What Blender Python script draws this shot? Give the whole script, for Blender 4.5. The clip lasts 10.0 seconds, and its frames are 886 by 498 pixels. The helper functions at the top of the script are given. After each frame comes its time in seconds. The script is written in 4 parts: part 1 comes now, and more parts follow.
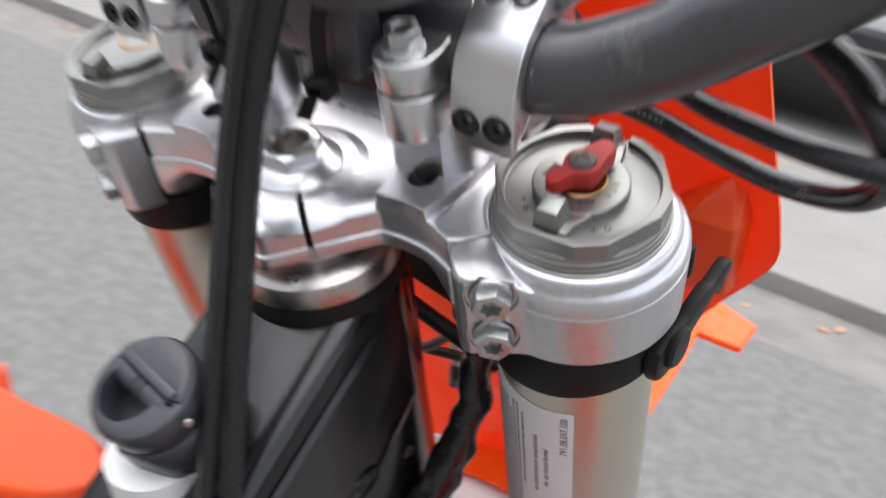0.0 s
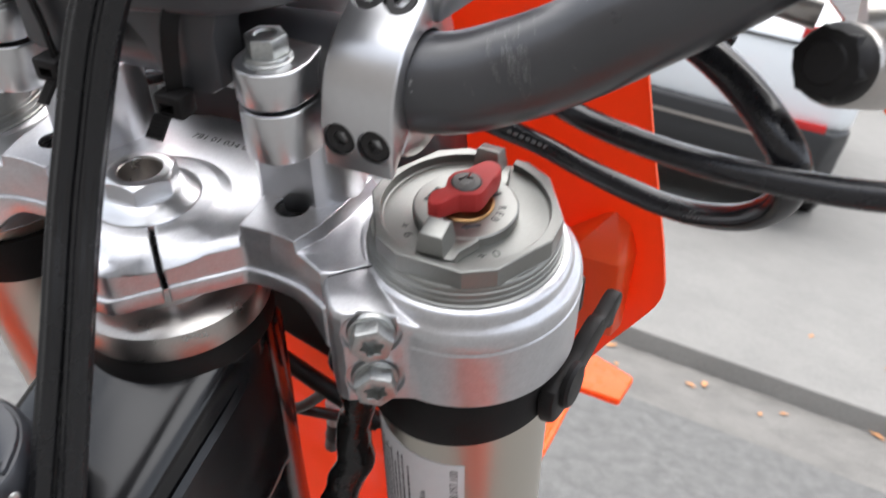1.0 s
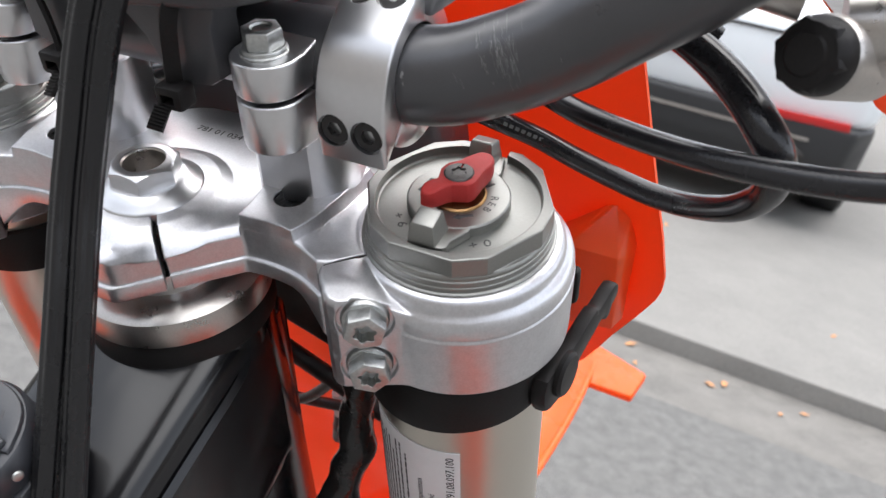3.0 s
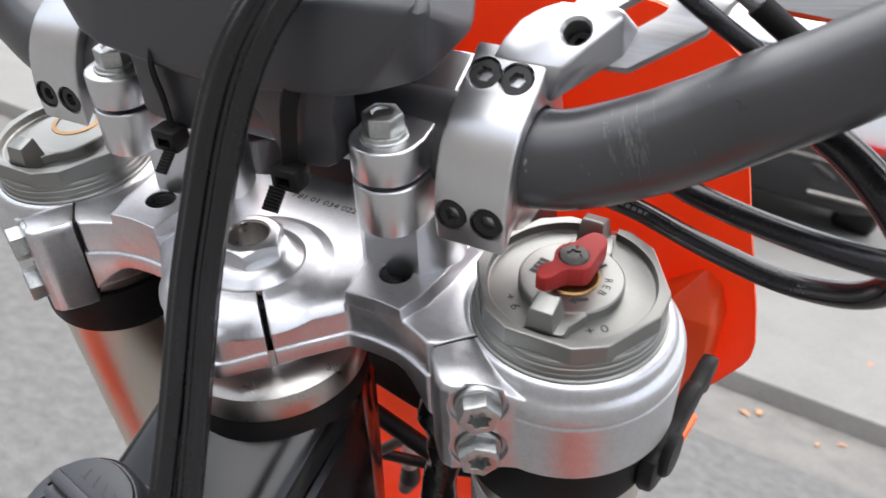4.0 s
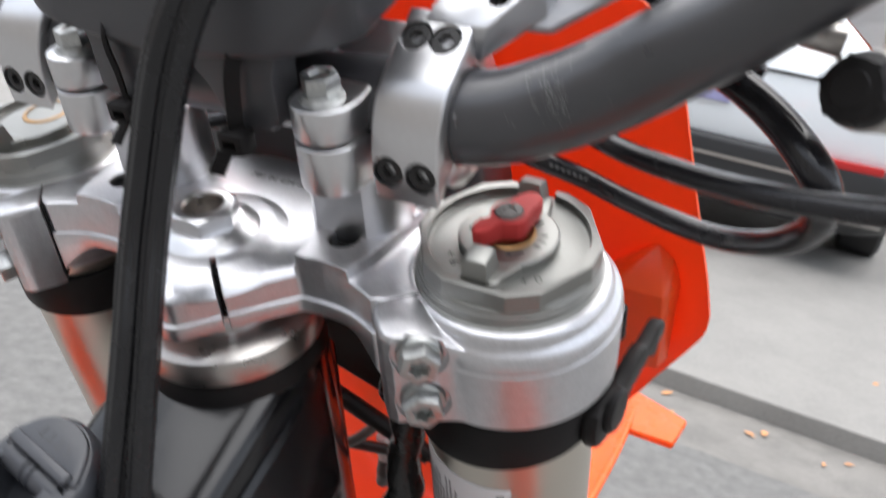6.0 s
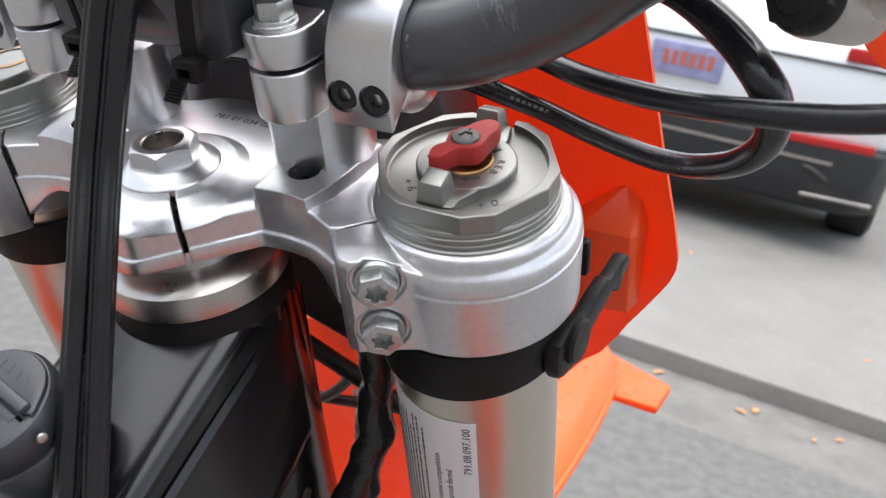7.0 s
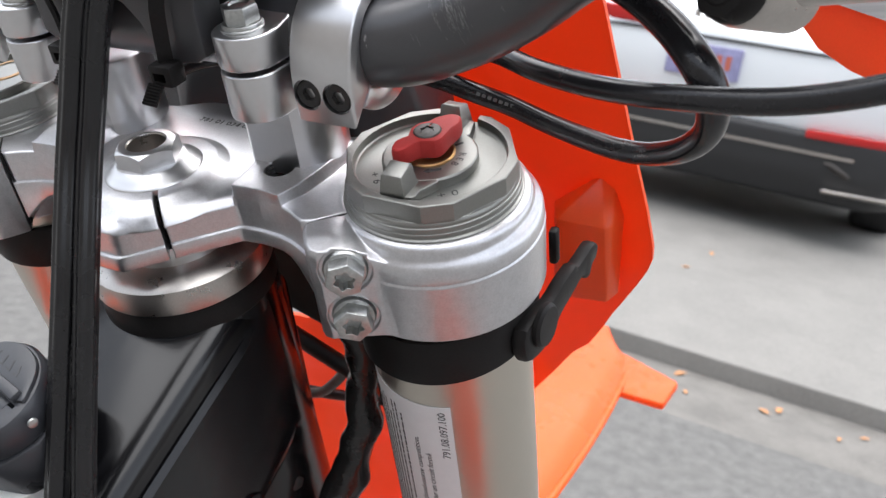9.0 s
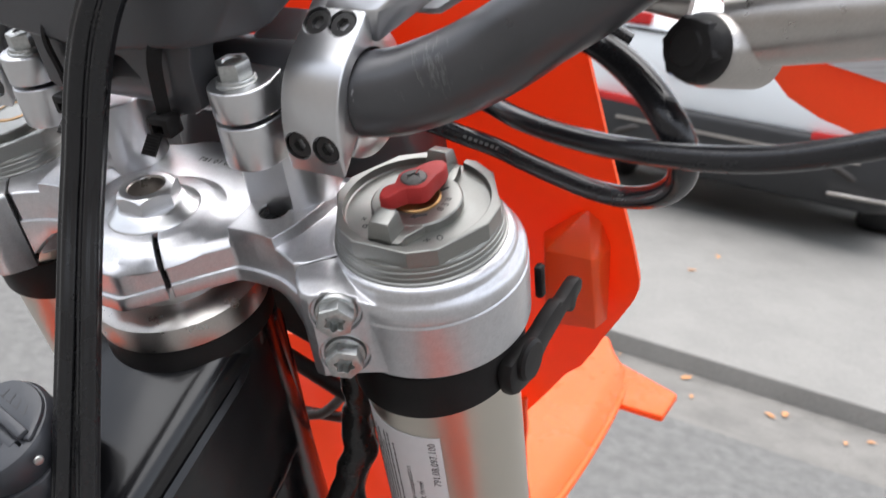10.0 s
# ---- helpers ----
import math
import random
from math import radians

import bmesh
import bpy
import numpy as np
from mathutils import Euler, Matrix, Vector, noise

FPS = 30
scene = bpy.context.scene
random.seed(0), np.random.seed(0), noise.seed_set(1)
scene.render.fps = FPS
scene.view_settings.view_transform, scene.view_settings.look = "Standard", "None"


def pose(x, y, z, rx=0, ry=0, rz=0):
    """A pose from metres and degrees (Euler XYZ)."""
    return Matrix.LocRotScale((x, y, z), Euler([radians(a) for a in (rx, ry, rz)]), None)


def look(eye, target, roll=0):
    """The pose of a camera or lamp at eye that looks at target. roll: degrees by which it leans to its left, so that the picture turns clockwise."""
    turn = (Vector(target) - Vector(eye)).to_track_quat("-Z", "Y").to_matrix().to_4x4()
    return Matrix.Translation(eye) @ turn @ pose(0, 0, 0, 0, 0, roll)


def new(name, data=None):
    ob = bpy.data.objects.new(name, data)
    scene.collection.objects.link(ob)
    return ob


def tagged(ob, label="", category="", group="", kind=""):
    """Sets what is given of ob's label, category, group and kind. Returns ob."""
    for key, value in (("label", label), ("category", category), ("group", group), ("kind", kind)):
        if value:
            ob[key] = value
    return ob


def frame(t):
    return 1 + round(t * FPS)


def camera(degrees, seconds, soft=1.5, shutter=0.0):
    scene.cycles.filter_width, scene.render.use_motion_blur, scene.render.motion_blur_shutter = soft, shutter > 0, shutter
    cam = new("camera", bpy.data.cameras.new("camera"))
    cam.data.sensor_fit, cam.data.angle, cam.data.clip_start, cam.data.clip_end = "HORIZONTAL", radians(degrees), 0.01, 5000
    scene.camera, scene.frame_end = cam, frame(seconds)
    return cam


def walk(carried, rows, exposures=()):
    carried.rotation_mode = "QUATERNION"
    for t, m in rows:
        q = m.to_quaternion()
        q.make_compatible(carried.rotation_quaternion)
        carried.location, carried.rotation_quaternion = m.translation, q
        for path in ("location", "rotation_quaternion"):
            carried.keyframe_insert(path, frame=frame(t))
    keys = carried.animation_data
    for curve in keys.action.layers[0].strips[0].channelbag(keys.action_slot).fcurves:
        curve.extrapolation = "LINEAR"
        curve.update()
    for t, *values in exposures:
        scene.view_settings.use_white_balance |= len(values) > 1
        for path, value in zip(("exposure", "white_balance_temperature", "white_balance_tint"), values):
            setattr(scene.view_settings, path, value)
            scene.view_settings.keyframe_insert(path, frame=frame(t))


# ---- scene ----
cam = camera(54.26, 10.0, soft=1.35, shutter=0.4)
cam.data.dof.use_dof = True
cam.data.dof.focus_distance = 0.3
cam.data.dof.aperture_fstop = 22

# The fork's own frame (right fork axis, x across, y ahead, z up the leg) laid into the world: rake, lean and height.
UPWARD = Vector((0.061, 0.377, 0.925)).normalized()
ACROSS = (Vector((1, 0, 0)) - UPWARD.x * UPWARD).normalized()
AHEAD = UPWARD.cross(ACROSS)
B = Matrix.Translation((0, 0, 1.05)) @ Matrix((ACROSS, AHEAD, UPWARD)).to_4x4()

ROWS = [
    (0.0, 88.0, -194.8, 171.1, 46.48, 5.09, 31.81),
    (0.1, 65.1, -191.2, 145.7, 46.40, 2.18, 29.36),
    (0.2, 54.1, -193.0, 131.4, 46.58, 0.99, 28.04),
    (0.3, 49.3, -193.8, 127.5, 45.78, 0.17, 28.05),
    (0.5, 56.5, -195.4, 128.1, 47.74, 1.02, 26.68),
    (0.6, 60.7, -192.5, 135.3, 47.34, 0.59, 25.58),
    (0.8, 72.2, -194.3, 139.5, 49.12, 0.40, 24.60),
    (1.0, 80.3, -187.0, 146.2, 50.78, 0.65, 24.56),
    (1.5, 84.5, -180.8, 149.6, 51.39, 0.11, 23.91),
    (2.0, 86.7, -183.5, 143.9, 51.51, 0.76, 24.76),
    (2.2, 88.9, -180.9, 147.2, 51.10, 1.00, 25.16),
    (3.3, 89.8, -190.6, 145.5, 50.79, 1.66, 26.38),
    (3.5, 88.9, -189.8, 143.9, 51.25, 1.85, 26.82),
    (3.7, 76.5, -187.7, 155.3, 51.08, 1.43, 26.73),
    (4.0, 61.4, -187.1, 160.1, 51.91, 1.90, 27.40),
    (4.5, 58.6, -188.9, 161.5, 52.56, 2.25, 27.97),
    (5.0, 63.8, -191.5, 167.0, 53.59, 2.56, 28.16),
    (5.5, 70.0, -192.6, 163.5, 54.00, 2.69, 27.73),
    (5.8, 73.2, -193.2, 159.4, 54.21, 2.19, 26.66),
    (6.0, 87.7, -197.7, 148.2, 54.11, 3.03, 27.07),
    (6.2, 97.4, -206.7, 132.2, 54.20, 2.92, 27.03),
    (7.3, 104.4, -201.5, 134.0, 53.06, 3.50, 26.20),
    (7.5, 108.4, -202.7, 135.6, 53.63, 3.57, 26.60),
    (8.0, 109.3, -201.7, 141.0, 53.66, 3.87, 26.43),
    (8.5, 113.6, -205.7, 135.6, 53.62, 4.51, 26.62),
    (9.0, 123.3, -206.8, 134.6, 53.81, 5.30, 26.86),
    (9.5, 121.8, -207.9, 134.1, 53.88, 5.68, 26.83),
    (10.0, 131.7, -204.7, 151.0, 53.96, 5.88, 27.07),
]
walk(cam, [(t, B @ pose(x / 1000, y / 1000, z / 1000, rx, ry, rz)) for t, x, y, z, rx, ry, rz in ROWS])
# ---- light ----
world = bpy.data.worlds.new("sky")
scene.world = world
world.use_nodes = True
wn = world.node_tree
sky = wn.nodes.new("ShaderNodeTexSky")
sky.sky_type, sky.sun_disc = "NISHITA", False
sky.sun_elevation, sky.sun_rotation = radians(79), radians(27)
sky.air_density, sky.dust_density, sky.ozone_density = 1.0, 1.2, 1.0
cloud = wn.nodes.new("ShaderNodeHueSaturation")
cloud.inputs["Saturation"].default_value = 0.3
wn.links.new(sky.outputs[0], cloud.inputs["Color"])
wn.links.new(cloud.outputs[0], wn.nodes["Background"].inputs[0])
wn.nodes["Background"].inputs[1].default_value = 0.15
sun_data = bpy.data.lights.new("sun", "SUN")
sun_data.energy, sun_data.angle, sun_data.color = 1.6, radians(95), (1.0, 0.97, 0.945)
sun_ob = new("sun", sun_data)
sun_ob.matrix_world = look((-0.35, 0.7, 4.2), (0, 0, 0))
scene.view_settings.exposure = 1.53


# ---- materials ----
def node(nt, kind, **values):
    n = nt.nodes.new(kind)
    for key, value in values.items():
        n.inputs[key].default_value = value
    return n


def material(name, color, rough=0.5, metal=0.0, vary=0.12, scale=40.0, bump=0.0, bump_scale=400.0, stretch=(1, 1, 1), coat=0.0, rough_vary=0.1, glow_through=0.0, shine=0.5, worn=0.0, scuff=0.0):
    """A surface with two scales of variation in colour and gloss, and fine relief; scales per metre."""
    m = bpy.data.materials.new(name)
    m.use_nodes = True
    nt = m.node_tree
    bsdf = nt.nodes["Principled BSDF"]
    bsdf.inputs["Metallic"].default_value = metal
    bsdf.inputs["Coat Weight"].default_value = coat
    bsdf.inputs["Specular IOR Level"].default_value = shine
    coord = node(nt, "ShaderNodeTexCoord")
    mapping = node(nt, "ShaderNodeMapping", Scale=stretch)
    nt.links.new(coord.outputs["Object"], mapping.inputs[0])
    big = node(nt, "ShaderNodeTexNoise", Scale=scale, Detail=5.0, Roughness=0.6)
    fine = node(nt, "ShaderNodeTexNoise", Scale=bump_scale, Detail=3.0)
    for tex in (big, fine):
        nt.links.new(mapping.outputs[0], tex.inputs["Vector"])
    add = node(nt, "ShaderNodeMath")
    add.operation = "ADD"
    nt.links.new(big.outputs["Fac"], add.inputs[0])
    nt.links.new(fine.outputs["Fac"], add.inputs[1])
    ramp = node(nt, "ShaderNodeMapRange")
    ramp.inputs["From Min"].default_value, ramp.inputs["From Max"].default_value = 0.6, 1.4
    ramp.inputs["To Min"].default_value, ramp.inputs["To Max"].default_value = 1 - vary, 1 + vary
    nt.links.new(add.outputs[0], ramp.inputs[0])
    tint = node(nt, "ShaderNodeMix")
    tint.data_type, tint.blend_type = "RGBA", "MULTIPLY"
    tint.inputs["Factor"].default_value = 1.0
    tint.inputs[6].default_value = (*color, 1)
    nt.links.new(ramp.outputs[0], tint.inputs[7])
    nt.links.new(tint.outputs[2], bsdf.inputs["Base Color"])
    if scuff:
        turned = node(nt, "ShaderNodeMapping", Scale=(40, 300, 300), Rotation=(0, 0, 0.5))
        nt.links.new(coord.outputs["Object"], turned.inputs[0])
        lines = node(nt, "ShaderNodeTexNoise", Scale=4.0, Detail=6.0, Roughness=0.7)
        nt.links.new(turned.outputs[0], lines.inputs["Vector"])
        cut = node(nt, "ShaderNodeMapRange")
        cut.inputs["From Min"].default_value, cut.inputs["From Max"].default_value = 0.56, 0.7
        cut.inputs["To Min"].default_value, cut.inputs["To Max"].default_value = 1.0, 1.0 - scuff
        nt.links.new(lines.outputs["Fac"], cut.inputs[0])
        wear = node(nt, "ShaderNodeMix")
        wear.data_type, wear.blend_type = "RGBA", "MULTIPLY"
        wear.inputs["Factor"].default_value = 1.0
        nt.links.new(tint.outputs[2], wear.inputs[6])
        nt.links.new(cut.outputs[0], wear.inputs[7])
        nt.links.new(wear.outputs[2], bsdf.inputs["Base Color"])
    gloss = node(nt, "ShaderNodeMapRange")
    gloss.inputs["From Min"].default_value, gloss.inputs["From Max"].default_value = 0.3, 0.7
    gloss.inputs["To Min"].default_value = max(0.02, rough - rough_vary)
    gloss.inputs["To Max"].default_value = min(1.0, rough + rough_vary)
    nt.links.new(big.outputs["Fac"], gloss.inputs[0])
    nt.links.new(gloss.outputs[0], bsdf.inputs["Roughness"])
    if worn:
        edge = node(nt, "ShaderNodeBevel", Radius=worn)
        edge.samples = 10
        nt.links.new(edge.outputs[0], bsdf.inputs["Normal"])
    if bump:
        b = node(nt, "ShaderNodeBump", Strength=1.0, Distance=bump)
        if worn:
            nt.links.new(edge.outputs[0], b.inputs["Normal"])
        nt.links.new(fine.outputs["Fac"], b.inputs["Height"])
        nt.links.new(b.outputs[0], bsdf.inputs["Normal"])
    if glow_through:
        thin = node(nt, "ShaderNodeBsdfTranslucent")
        nt.links.new(tint.outputs[2], thin.inputs["Color"])
        mix = node(nt, "ShaderNodeMixShader", Fac=glow_through)
        nt.links.new(bsdf.outputs[0], mix.inputs[1])
        nt.links.new(thin.outputs[0], mix.inputs[2])
        nt.links.new(mix.outputs[0], nt.nodes["Material Output"].inputs["Surface"])
    return m


ALU = material("machined aluminium", (0.68, 0.68, 0.69), 0.31, 1.0, 0.03, 60, rough_vary=0.015)
ALU_CAST = material("forged aluminium", (0.64, 0.64, 0.66), 0.37, 1.0, 0.11, 320, 0.00003, 1400, rough_vary=0.06, worn=0.0009, scuff=0.07)
ANOD = material("anodised aluminium", (0.3, 0.3, 0.284), 0.42, 1.0, 0.07, 70, 0.00001, 1500, rough_vary=0.06, worn=0.0005)
TUBE = material("hard anodised tube", (0.62, 0.58, 0.51), 0.32, 1.0, 0.04, 30, 0.000006, 2500, rough_vary=0.03)
ZINC = material("zinc plated steel", (0.5, 0.51, 0.5), 0.4, 1.0, 0.22, 200, 0.00005, 900, worn=0.0004)
CHROME = material("plated steel", (0.5, 0.475, 0.45), 0.33, 1.0, 0.1, 120, 0.000008, 1500, rough_vary=0.08)
BLACKSTEEL = material("black oxide steel", (0.016, 0.015, 0.015), 0.42, 0.0, 0.4, 300, 0.00004, 900)
RUBBER = material("black rubber", (0.014, 0.013, 0.013), 0.45, 0.0, 0.25, 60, 0.00003, 1200, shine=0.16)
PVC = material("black cable sheath", (0.014, 0.014, 0.016), 0.2, 0.0, 0.2, 40, 0.000004, 1500)
PLASTIC = material("dark grey moulded plastic", (0.05, 0.051, 0.056), 0.42, 0.0, 0.14, 30, 0.00004, 2500, shine=0.6)
BARBLACK = material("black anodised handlebar", (0.034, 0.034, 0.038), 0.32, 0.0, 0.2, 40, 0.00003, 2500, shine=0.95, rough_vary=0.05)
FRAMEBLACK = material("black painted frame", (0.005, 0.005, 0.006), 0.2, 0.0, 0.25, 20, 0.00001, 900, shine=0.48, rough_vary=0.04)
ORANGE = material("orange moulded plastic", (0.90, 0.135, 0.028), 0.36, 0.0, 0.04, 10, 0.00002, 1500, glow_through=0.4)
REDKNOB = material("red anodised knob", (0.46, 0.03, 0.028), 0.52, 0.1, 0.1, 120, 0.00003, 1500)
WHITE = material("white plastic", (0.78, 0.78, 0.76), 0.4, 0.0, 0.04, 20)
PAPER = material("white label film", (0.74, 0.74, 0.75), 0.45, 0.0, 0.03, 60)
INK = material("dark print", (0.05, 0.05, 0.055), 0.6)
ASPHALT = material("asphalt", (0.132, 0.13, 0.125), 0.9, 0.0, 0.5, 25, 0.003, 300)
CONCRETE = material("pale concrete", (0.2, 0.194, 0.182), 0.85, 0.0, 0.24, 5, 0.001, 160)
GUTTER = material("stained gutter concrete", (0.15, 0.143, 0.132), 0.88, 0.0, 0.45, 9, 0.0012, 220)
LEAF = material("dry leaf", (0.5, 0.24, 0.1), 0.7, 0.0, 0.3, 300)
STAMP = material("stamped grey marks", (0.06, 0.06, 0.062), 0.6, 0.3)
BRASS = material("brass", (0.4, 0.24, 0.11), 0.4, 1.0, 0.2, 200)
SCRATCH = material("bare scratched metal", (0.26, 0.26, 0.26), 0.5, 0.3)
PRINT = material("pale cable print", (0.16, 0.16, 0.16), 0.6)
BRUSHED = material("brushed aluminium", (0.52, 0.52, 0.525), 0.42, 1.0, 0.2, 60, 0.00004, 500, (0.12, 0.12, 3.0), rough_vary=0.1)
BRAID = material("steel braid", (0.3, 0.3, 0.31), 0.45, 0.8, 0.5, 900, 0.0004, 1500)
WRAP = material("black tape wrap", (0.015, 0.015, 0.015), 0.24, 0.0, 0.2, 80, 0.0008, 110)
CLEAR = material("milky connector", (0.5, 0.5, 0.5), 0.3)
ORANGE_LIGHT = material("bright orange mudguard plastic", (0.95, 0.14, 0.012), 0.28, 0.0, 0.05, 10, 0.00003, 900, glow_through=0.35)
# near-black stand-in for the shade deep in the clamp's slits
SLITSHADE = material("dark slit shade", (0.012, 0.011, 0.01), 0.9, 0.0, 0.3, 600)
GREYSTEEL = material("dark worn steel", (0.07, 0.065, 0.062), 0.36, 0.7, 0.4, 600)
CAPBLACK = material("black moulded cap plastic", (0.036, 0.038, 0.044), 0.36, 0.0, 0.2, 60, 0.00003, 2000)
LOOMRUB = material("black ribbed cable rubber", (0.009, 0.009, 0.01), 0.27, 0.0, 0.15, 60, 0.000008, 900)
TYRE = material("tyre rubber", (0.025, 0.025, 0.026), 0.8, 0.0, 0.2, 30)
PLATE = material("number plate face", (0.3, 0.3, 0.5), 0.4, 0.0, 0.5, 14)
PLATEINK = material("number plate figures", (0.5, 0.14, 0.1), 0.5)
CARRED = material("red car paint", (0.5, 0.02, 0.025), 0.25, 0.0, 0.03, 2, coat=0.5)
LAWN = material("dry yellow green grass", (0.2, 0.21, 0.06), 0.9, 0.0, 0.4, 8, 0.02, 60)
# for the added walls out of view; dark to give the metal contrast
UNSEENWALL = material("dark brown unseen wall", (0.26, 0.24, 0.22), 0.9, 0.0, 0.15, 2, 0.002, 80)
RENDERWALL = material("beige wall render", (0.5, 0.45, 0.38), 0.9, 0.0, 0.08, 2, 0.002, 80)
CARPAINT = material("white car paint", (0.76, 0.8, 0.83), 0.2, 0.0, 0.02, 2, coat=0.6)
CARPLASTIC = material("car grey plastic", (0.022, 0.023, 0.025), 0.5, 0.0, 0.1, 8)
REDLENS = material("red lens", (0.45, 0.02, 0.02), 0.15, 0.0, 0.1, 30)


# ---- builders ----
def smooth(bm, angle=35):
    for f in bm.faces:
        f.smooth = True
    lim = radians(angle)
    for e in bm.edges:
        e.smooth = len(e.link_faces) == 2 and e.calc_face_angle(0) < lim


def xf(bm, m):
    bmesh.ops.transform(bm, matrix=m, verts=bm.verts)
    return bm


def mm(x, y, z, rx=0, ry=0, rz=0):
    return Matrix.LocRotScale((x, y, z), Euler([radians(a) for a in (rx, ry, rz)]), None)


def toward(place, axis, spin=0):
    """A frame at place whose z points along axis."""
    q = Vector(axis).to_track_quat("Z", "Y").to_matrix().to_4x4()
    return Matrix.Translation(place) @ q @ Matrix.Rotation(radians(spin), 4, "Z")


def lathe(profile, seg=48, arc=360.0):
    """A turned body round z from (radius, height) pairs, listed from the bottom up."""
    bm = bmesh.new()
    rings = []
    n = seg if arc >= 360 else seg + 1
    for r, z in profile:
        if r < 1e-6:
            rings.append([bm.verts.new((0, 0, z))])
        else:
            rings.append([bm.verts.new((r * math.cos(radians(arc) * i / seg), r * math.sin(radians(arc) * i / seg), z)) for i in range(n)])
    for a, b in zip(rings, rings[1:]):
        for i in range(seg):
            j = (i + 1) % n
            q = [a[i % len(a)], a[j % len(a)], b[j % len(b)], b[i % len(b)]]
            q = list(dict.fromkeys(q))
            if len(q) > 2:
                bm.faces.new(q)
    if profile[0] == profile[-1]:
        bmesh.ops.remove_doubles(bm, verts=bm.verts, dist=1e-5)
    bmesh.ops.recalc_face_normals(bm, faces=bm.faces)
    return bm


def block(x0, x1, y0, y1, z0, z1, bevel=0.0, seg=2):
    bm = bmesh.new()
    bmesh.ops.create_cube(bm, size=1)
    xf(bm, Matrix.Translation(((x0 + x1) / 2, (y0 + y1) / 2, (z0 + z1) / 2)) @ Matrix.Diagonal((x1 - x0, y1 - y0, z1 - z0, 1)))
    if bevel:
        bmesh.ops.bevel(bm, geom=bm.edges[:], offset=bevel, segments=seg, affect="EDGES", profile=0.5)
    return bm


def prism(outline, z0, z1, bevel=0.0, seg=2, sharp_only=True):
    """An upright body over a plan outline, its top and bottom rims rounded."""
    bm = bmesh.new()
    low = [bm.verts.new((x, y, z0)) for x, y in outline]
    top = [bm.verts.new((x, y, z1)) for x, y in outline]
    bm.faces.new(low[::-1])
    cap = bm.faces.new(top)
    n = len(outline)
    for i in range(n):
        bm.faces.new((low[i], low[(i + 1) % n], top[(i + 1) % n], top[i]))
    bmesh.ops.recalc_face_normals(bm, faces=bm.faces)
    if bevel:
        rims = [e for e in bm.edges if abs(e.verts[0].co.z - e.verts[1].co.z) < 1e-6]
        bmesh.ops.bevel(bm, geom=rims, offset=bevel, segments=seg, affect="EDGES", profile=0.5)
    return bm


def curve_points(points, n=10):
    p = [Vector(q) for q in points]
    p = [2 * p[0] - p[1], *p, 2 * p[-1] - p[-2]]
    out = []
    for i in range(1, len(p) - 2):
        a, b, c, d = p[i - 1:i + 3]
        for k in range(n):
            s = k / n
            out.append(0.5 * (2 * b + (c - a) * s + (2 * a - 5 * b + 4 * c - d) * s * s + (3 * b - a - 3 * c + d) * s ** 3))
    return out + [p[-2]]


def sweep(points, radius, seg=20, n=10, section=None, caps=True):
    """A tube along a smooth line; radius a number, or one for each point; section: (x, y) pairs instead of a circle."""
    line = curve_points(points, n)
    bm = bmesh.new()
    rings = []
    t0 = (line[1] - line[0]).normalized()
    side = t0.orthogonal().normalized()
    for i, c in enumerate(line):
        t = (line[min(i + 1, len(line) - 1)] - line[max(i - 1, 0)]).normalized()
        side = (side - side.dot(t) * t).normalized()
        up = t.cross(side)
        r = radius
        if isinstance(radius, (list, tuple)):
            u = i / n
            k = min(int(u), len(radius) - 2)
            r = radius[k] + (radius[k + 1] - radius[k]) * (u - k)
        shape = section or [(math.cos(2 * math.pi * k / seg), math.sin(2 * math.pi * k / seg)) for k in range(seg)]
        rings.append([bm.verts.new(c + r * (x * side + y * up)) for x, y in shape])
    for a, b in zip(rings, rings[1:]):
        for k in range(len(a)):
            bm.faces.new((a[k], a[(k + 1) % len(a)], b[(k + 1) % len(a)], b[k]))
    if caps:
        bm.faces.new(rings[0][::-1])
        bm.faces.new(rings[-1])
    bmesh.ops.recalc_face_normals(bm, faces=bm.faces)
    return bm


def hull(points, bevel=0.0, seg=3):
    bm = bmesh.new()
    for p in points:
        bm.verts.new(p)
    bmesh.ops.convex_hull(bm, input=bm.verts)
    bmesh.ops.dissolve_limit(bm, angle_limit=radians(2), verts=bm.verts, edges=bm.edges)
    loose = [v for v in bm.verts if not v.link_faces]
    if loose:
        bmesh.ops.delete(bm, geom=loose, context="VERTS")
    if bevel:
        bmesh.ops.bevel(bm, geom=bm.edges[:], offset=bevel, segments=seg, affect="EDGES", profile=0.5, clamp_overlap=True)
    return bm


def joined(*parts):
    """Several bodies in one mesh."""
    out = bmesh.new()
    for bm in parts:
        me = bpy.data.meshes.new("x")
        bm.to_mesh(me)
        out.from_mesh(me)
        bpy.data.meshes.remove(me)
    return out


